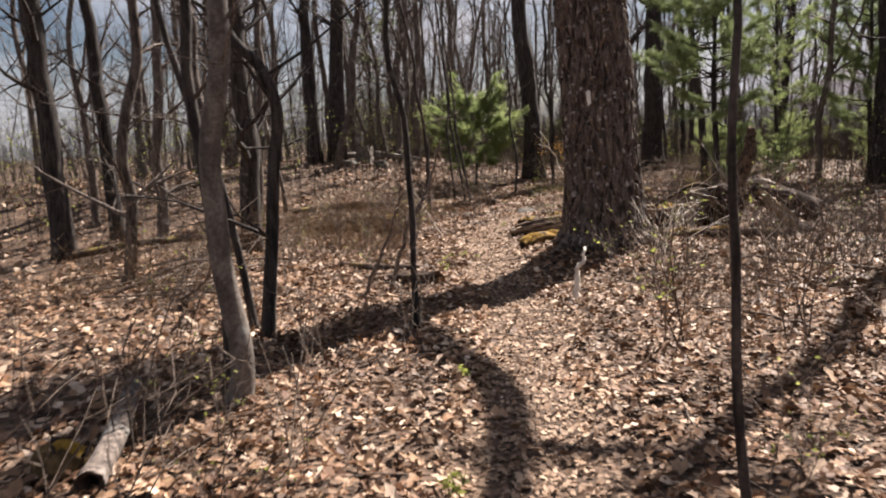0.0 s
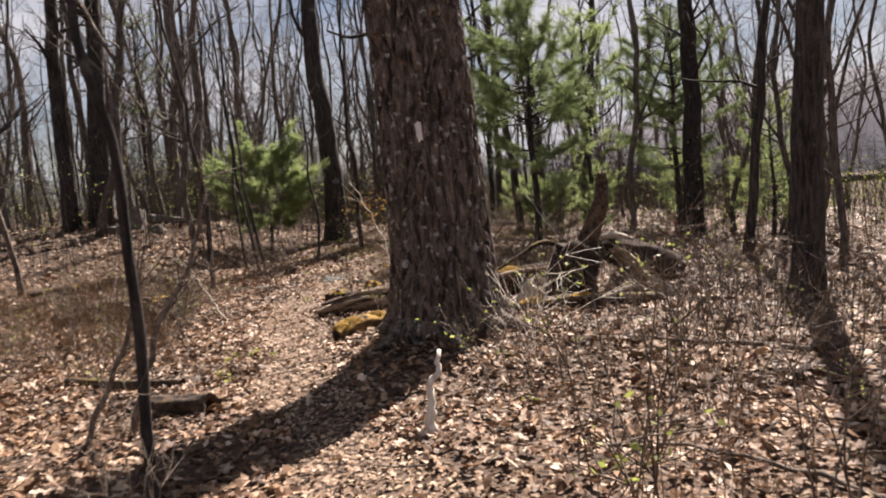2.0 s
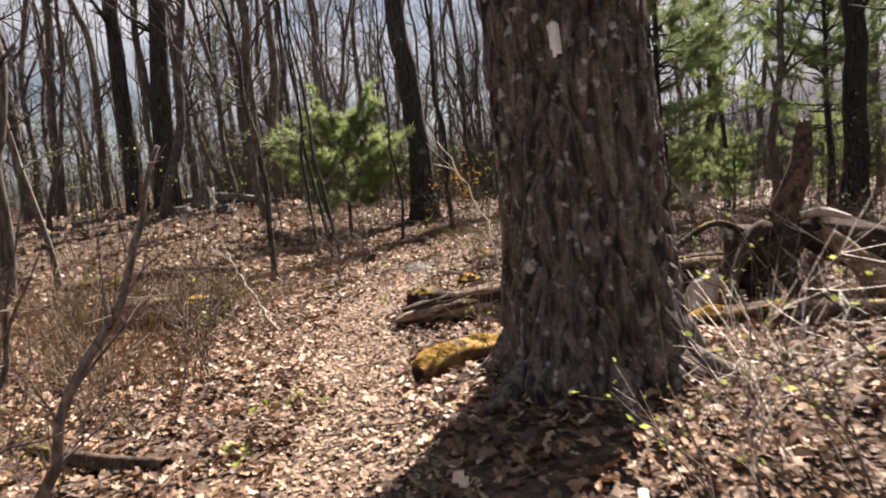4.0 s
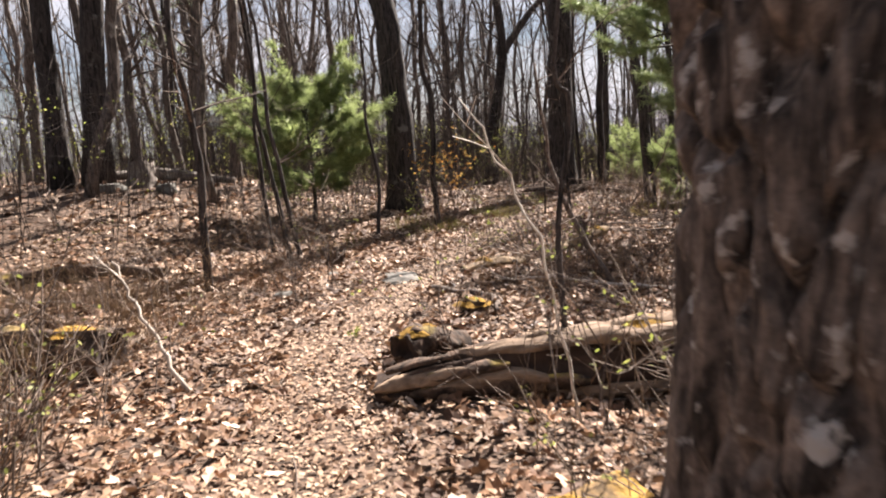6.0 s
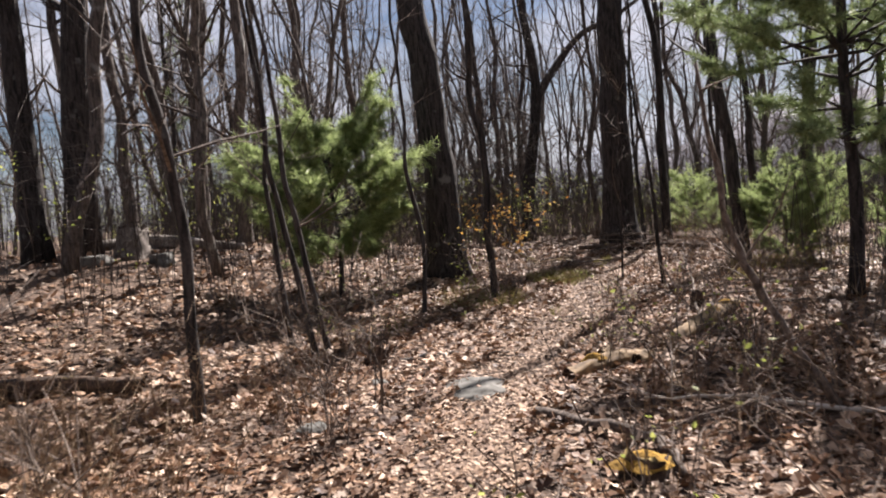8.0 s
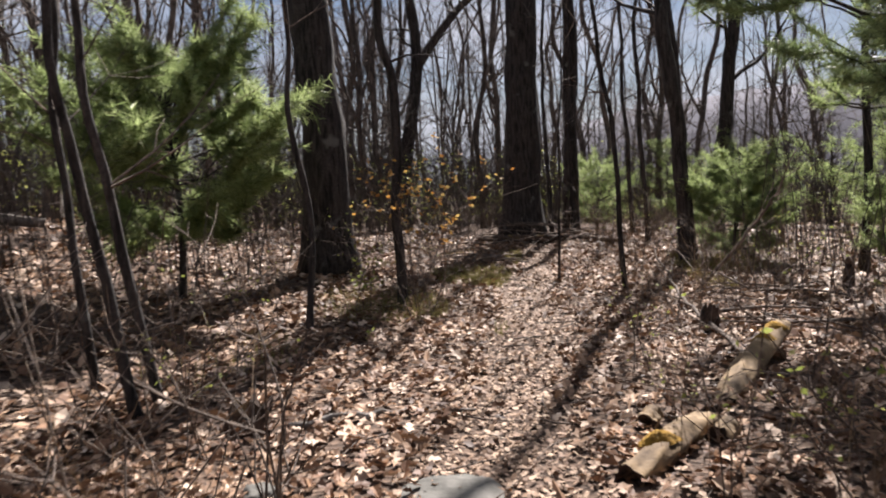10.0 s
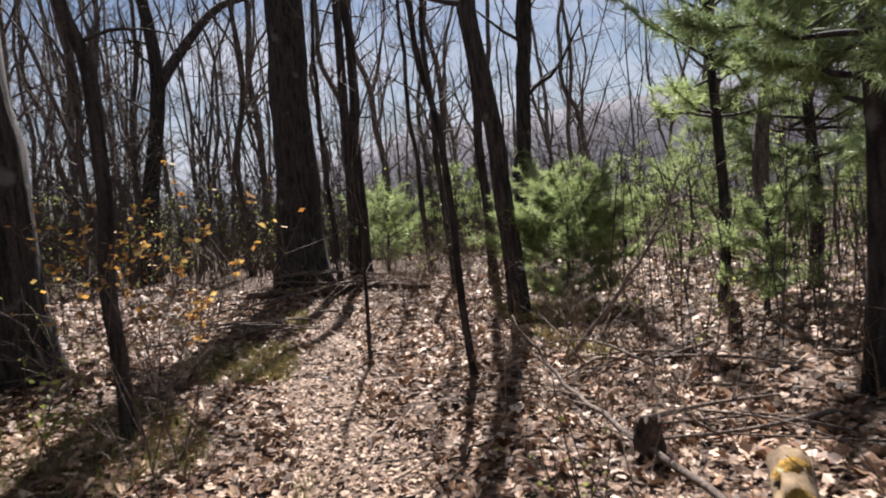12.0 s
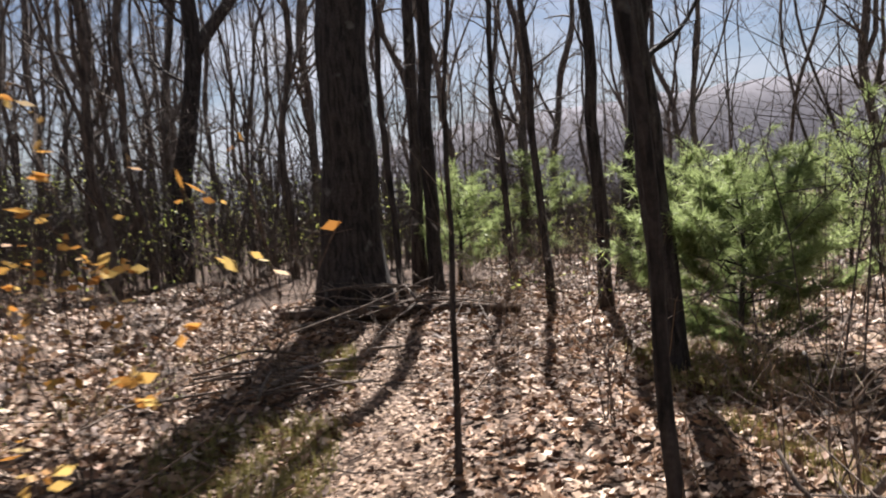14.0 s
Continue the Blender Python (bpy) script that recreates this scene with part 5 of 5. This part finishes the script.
# ---- undergrowth too dense to count ----
def stalks(name, count, place, tall, mat, label, category, seed, twigs=2, thick=0.0022, bend=0.25):
    """Thin dry stems with short side twigs, as narrow blades."""
    r = np.random.default_rng(seed)
    x, y = place(r, count)
    n = len(x)
    z = height(x, y)
    h = tall * r.uniform(0.4, 1.2, n)
    lean = r.normal(0, bend, (n, 2))
    base = np.stack([x, y, z - 0.02], -1)
    mid = base + np.stack([lean[:, 0] * h * 0.35, lean[:, 1] * h * 0.35, h * 0.55], -1)
    tip = base + np.stack([lean[:, 0] * h, lean[:, 1] * h, h], -1)
    g = Geo()

    def blades(p0, p1, w0, w1):
        d = p1 - p0
        s = np.cross(d, r.normal(0, 1, d.shape))
        s /= np.linalg.norm(s, axis=1)[:, None] + 1e-9
        k = len(p0)
        # two crossed faces make a stem with thickness from every side
        s2 = np.cross(d / (np.linalg.norm(d, axis=1)[:, None] + 1e-9), s)
        for q in (s, s2):
            v = np.stack([p0 - q * w0, p0 + q * w0, p1 + q * w1, p1 - q * w1], 1).reshape(-1, 3)
            g.add(v, np.arange(k * 4).reshape(-1, 4))

    blades(base, mid, thick, thick * 0.8)
    blades(mid, tip, thick * 0.8, thick * 0.3)
    for _ in range(twigs):
        f = r.uniform(0.3, 1.0, n)[:, None]
        p = np.where(f < 0.55, base + (mid - base) * f / 0.55, mid + (tip - mid) * (f - 0.55) / 0.45)
        e = p + r.normal(0, 0.28, (n, 3)) * h[:, None] * 0.7 * (1, 1, 0.7) + np.array((0, 0, 0.08))
        blades(p, e, thick * 0.6, thick * 0.25)
    tagged(part(name, g, mat, smooth=False), label, category, kind="stuff")


def left_bank(r, n):
    y = r.uniform(8, 18.5, n)
    x = trail_x(y) - 1.3 - np.abs(r.normal(0, 3.0, n))
    keep = (np.sin(x * 1.3 + y * 0.7) + np.sin(y * 1.1 - x * 0.5) > -0.6)
    return x[keep], y[keep]


def weed_bank(r, n):
    y = r.uniform(12, 18.8, n)
    x = trail_x(y) - 1.4 - np.abs(r.normal(0, 2.2, n))
    keep = np.sin(x * 2.1 + y * 1.3) + np.sin(y * 1.7 - x * 1.1) > -0.1
    return x[keep], y[keep]


def right_bank(r, n):
    y = r.uniform(3, 32, n)
    x = trail_x(y) + 1.0 + np.abs(r.normal(0, 3.6, n))
    keep = (np.sin(x * 1.1 + y * 0.9) + np.sin(y * 1.4 - x * 0.8) > -0.3) & ((x - 2.15) ** 2 + (y - 10.4) ** 2 > 0.6)
    return x[keep], y[keep]


def deep_wood(r, n):
    a, d_ = r.uniform(-1.0, 1.6, n), r.uniform(14, 60, n)
    x, y = 2 + np.sin(a) * d_, 8 + np.cos(a) * d_
    keep = np.abs(x - trail_x(y)) > 3.2
    return x[keep], y[keep]


def far_under(r, n):
    x, y = deep_wood(r, n)
    keep = (np.abs(x - trail_x(y)) > 7.5) | (y > 35)
    return x[keep], y[keep]


def stand_beyond(r, n):
    x, y = r.uniform(-4, 26, n), r.uniform(33.5, 50, n)
    return x, y


def everywhere(r, n):
    y = r.uniform(1.5, 33, n)
    return trail_x(y) + r.normal(0, 3.2, n), y


stalks("dry_undergrowth", 1250, left_bank, 0.85, STRAW, "tangle of dry straw-brown stalks", "undergrowth", 1, 3, 0.0026, 0.35)
stalks("dry_undergrowth", 1500, right_bank, 0.75, STRAW, "thin dry brown stalks among leaves", "undergrowth", 2, 3, 0.0026, 0.25)
def low_side(r, n):
    y = r.uniform(8.5, 19, n)
    x = trail_x(y) + 3.2 + np.abs(r.normal(0, 3.2, n))
    keep = np.sin(x * 1.6 + y * 0.8) + np.sin(y * 1.3 - x * 0.9) > -0.5
    return x[keep], y[keep]


stalks("dry_undergrowth", 1500, low_side, 0.6, FAR_WOOD, "dark bare brush on the slope beyond the oak", "undergrowth", 33, 4, 0.004, 0.35)
stalks("dry_grass", 2100, weed_bank, 0.42, STRAW, "golden dry grass and weeds", "dry grass", 31, 2, 0.0026, 0.45)
stalks("thicket", 3200, stand_beyond, 2.8, FAR_WOOD, "dense stand of thin dark saplings", "undergrowth", 8, 6, 0.010, 0.2)
stalks("thicket", 7000, deep_wood, 2.6, FAR_WOOD, "thicket of thin grey-brown saplings", "undergrowth", 3, 6, 0.007, 0.2)


def fallen_twigs():
    r = np.random.default_rng(15)
    g = Geo()
    x, y = everywhere(r, 1500)
    for a, b in zip(x, y):
        L, w = r.uniform(0.12, 0.6), r.uniform(0, 6.28)
        d = np.array((math.cos(w), math.sin(w))) * L
        m = (a + d[0] * 0.5 + r.normal(0, 0.03), b + d[1] * 0.5 + r.normal(0, 0.03))
        P = [(a, b, on_ground(a, b, 0.02)), (*m, on_ground(*m, 0.035)), (a + d[0], b + d[1], on_ground(a + d[0], b + d[1], 0.025))]
        k = r.uniform(0.002, 0.007)
        g.tube(P, (k, k * 0.9, k * 0.5), 4, cap=False)
    tagged(part("fallen_twigs", g, TWIG), "small bare twigs lying on the leaves", "twigs", kind="stuff")


fallen_twigs()


def bud_haze(name, count, place, mat, label, seed, lo, hi, size):
    """First small leaves and old leaves held on thin twigs of the understory."""
    r = np.random.default_rng(seed)
    x, y = place(r, count)
    n = len(x)
    g = Geo()
    c = np.stack([x, y, height(x, y) + r.uniform(lo, hi, n)], -1)
    c = np.repeat(c, 5, 0) + r.normal(0, 0.14, (n * 5, 3))
    m = len(c)
    d, e = r.normal(0, 1, (m, 3)), r.normal(0, 1, (m, 3))
    d /= np.linalg.norm(d, axis=1)[:, None]
    s = np.cross(d, e)
    s /= np.linalg.norm(s, axis=1)[:, None]
    k = size * r.uniform(0.5, 1.3, m)[:, None]
    v = np.stack([c, c + d * k * 0.5 + s * k * 0.3, c + d * k, c + d * k * 0.5 - s * k * 0.3], 1).reshape(-1, 3)
    g.add(v, np.arange(m * 4).reshape(-1, 4))
    tagged(part(name, g, mat, smooth=False), label, "undergrowth", kind="stuff")


bud_haze("understory_leaves", 3600, stand_beyond, GREEN_LEAF, "yellow-green leaves in the stand of saplings", 6, 0.2, 2.2, 0.06)
bud_haze("understory_leaves", 9000, far_under, GREEN_LEAF, "haze of first yellow-green leaves in the understory", 5, 0.2, 2.2, 0.06)


# ---- green seedlings ----
for k_, (sx, sy) in enumerate([(-0.08, 3.42), (0.05, 11.1), (0.12, 5.3), (2.1, 8.1), (2.55, 22.1), (0.0, 10.2), (1.2, 15.6), (0.35, 11.3)]):
    sd_ = bush(sx, sy, 0.13, 3, "tiny green seedling in the leaves", 70 + k_, GREEN_STEM, 0.5, GREEN_LEAF, 9, 0.002, 0.04)
    sd_.name = "seedling"
    tagged(sd_, category="seedling", group="seedlings on the forest floor")


# ---- brush piles and mossy turf ----
def brush_pile(x, y, count, reach, label, seed):
    """A loose heap of dead sticks."""
    r = np.random.default_rng(seed)
    t = thing("brush_pile", at(x, y), label, "brush pile")
    for k in range(count):
        a, L = r.uniform(0, 6.28), reach * r.uniform(0.5, 1.2)
        cx, cy = r.normal(0, reach * 0.25, 2)
        z = 0.03 + 0.02 * k * r.random()
        d = np.array((math.cos(a), math.sin(a))) * L * 0.5
        g = Geo()
        ends = [(cx - d[0], cy - d[1]), (cx + r.normal(0, 0.05), cy + r.normal(0, 0.05)), (cx + d[0], cy + d[1])]
        o = on_ground(x, y)
        pts = smooth_line([(ex, ey, on_ground(x + ex, y + ey) - o + z + (0.12 * r.random() if q == 1 else 0.02)) for q, (ex, ey) in enumerate(ends)], 7)
        w = r.uniform(0.006, 0.02)
        g.tube(pts, np.linspace(w, w * 0.4, 7), 5, wobble=0.1)
        for _ in range(2):
            grow_branches(g, pts[4], (d[0], d[1], r.uniform(0.1, 0.6)), L * 0.3, w * 0.4, r, 0)
        part("stick", g, TWIG, t)


brush_pile(5.75, 26.9, 14, 1.1, "heap of dark dead sticks beside the path", 1)
brush_pile(7.7, 29.2, 18, 1.3, "dead sticks heaped at the foot of the big trunk", 2)
brush_pile(8.6, 28.6, 16, 1.4, "dead sticks heaped at the foot of the big trunk", 3)
brush_pile(-3.5, 11.2, 20, 1.8, "tangle of fallen branches among bare trees", 4)
brush_pile(-2.9, 9.3, 16, 1.6, "tangle of fallen branches among bare trees", 5)
brush_pile(7.2, 22.2, 8, 1.5, "scattered dead sticks on dark leaves", 6)
brush_pile(3.0, 13.1, 14, 0.8, "pale twigs lying over the hollow log", 7)
brush_pile(6.3, 20.6, 8, 1.3, "scattered dead sticks under the pine", 8)


def turf(r, n):
    y = r.uniform(20.5, 28.5, n)
    x = trail_x(y) - 0.3 - np.abs(r.normal(0, 1.1, n))
    keep = np.sin(x * 2.3 + y * 1.1) + np.sin(y * 1.9 - x * 1.7) > 0.35
    return x[keep], y[keep]


stalks("mossy_turf", 9000, turf, 0.07, GRASS, "short yellow-green mossy grass between leaves", "grass", 21, 1, 0.004, 0.6)


def right_turf(r, n):
    y = r.uniform(22.5, 27, n)
    x = trail_x(y) + 2.4 + np.abs(r.normal(0, 1.2, n))
    keep = np.sin(x * 1.9 + y * 1.4) + np.sin(y * 2.1 - x * 1.5) > 0.2
    return x[keep], y[keep]


stalks("mossy_turf", 6000, right_turf, 0.08, GRASS, "short yellow-green grass by the young pine", "grass", 22, 1, 0.004, 0.6)
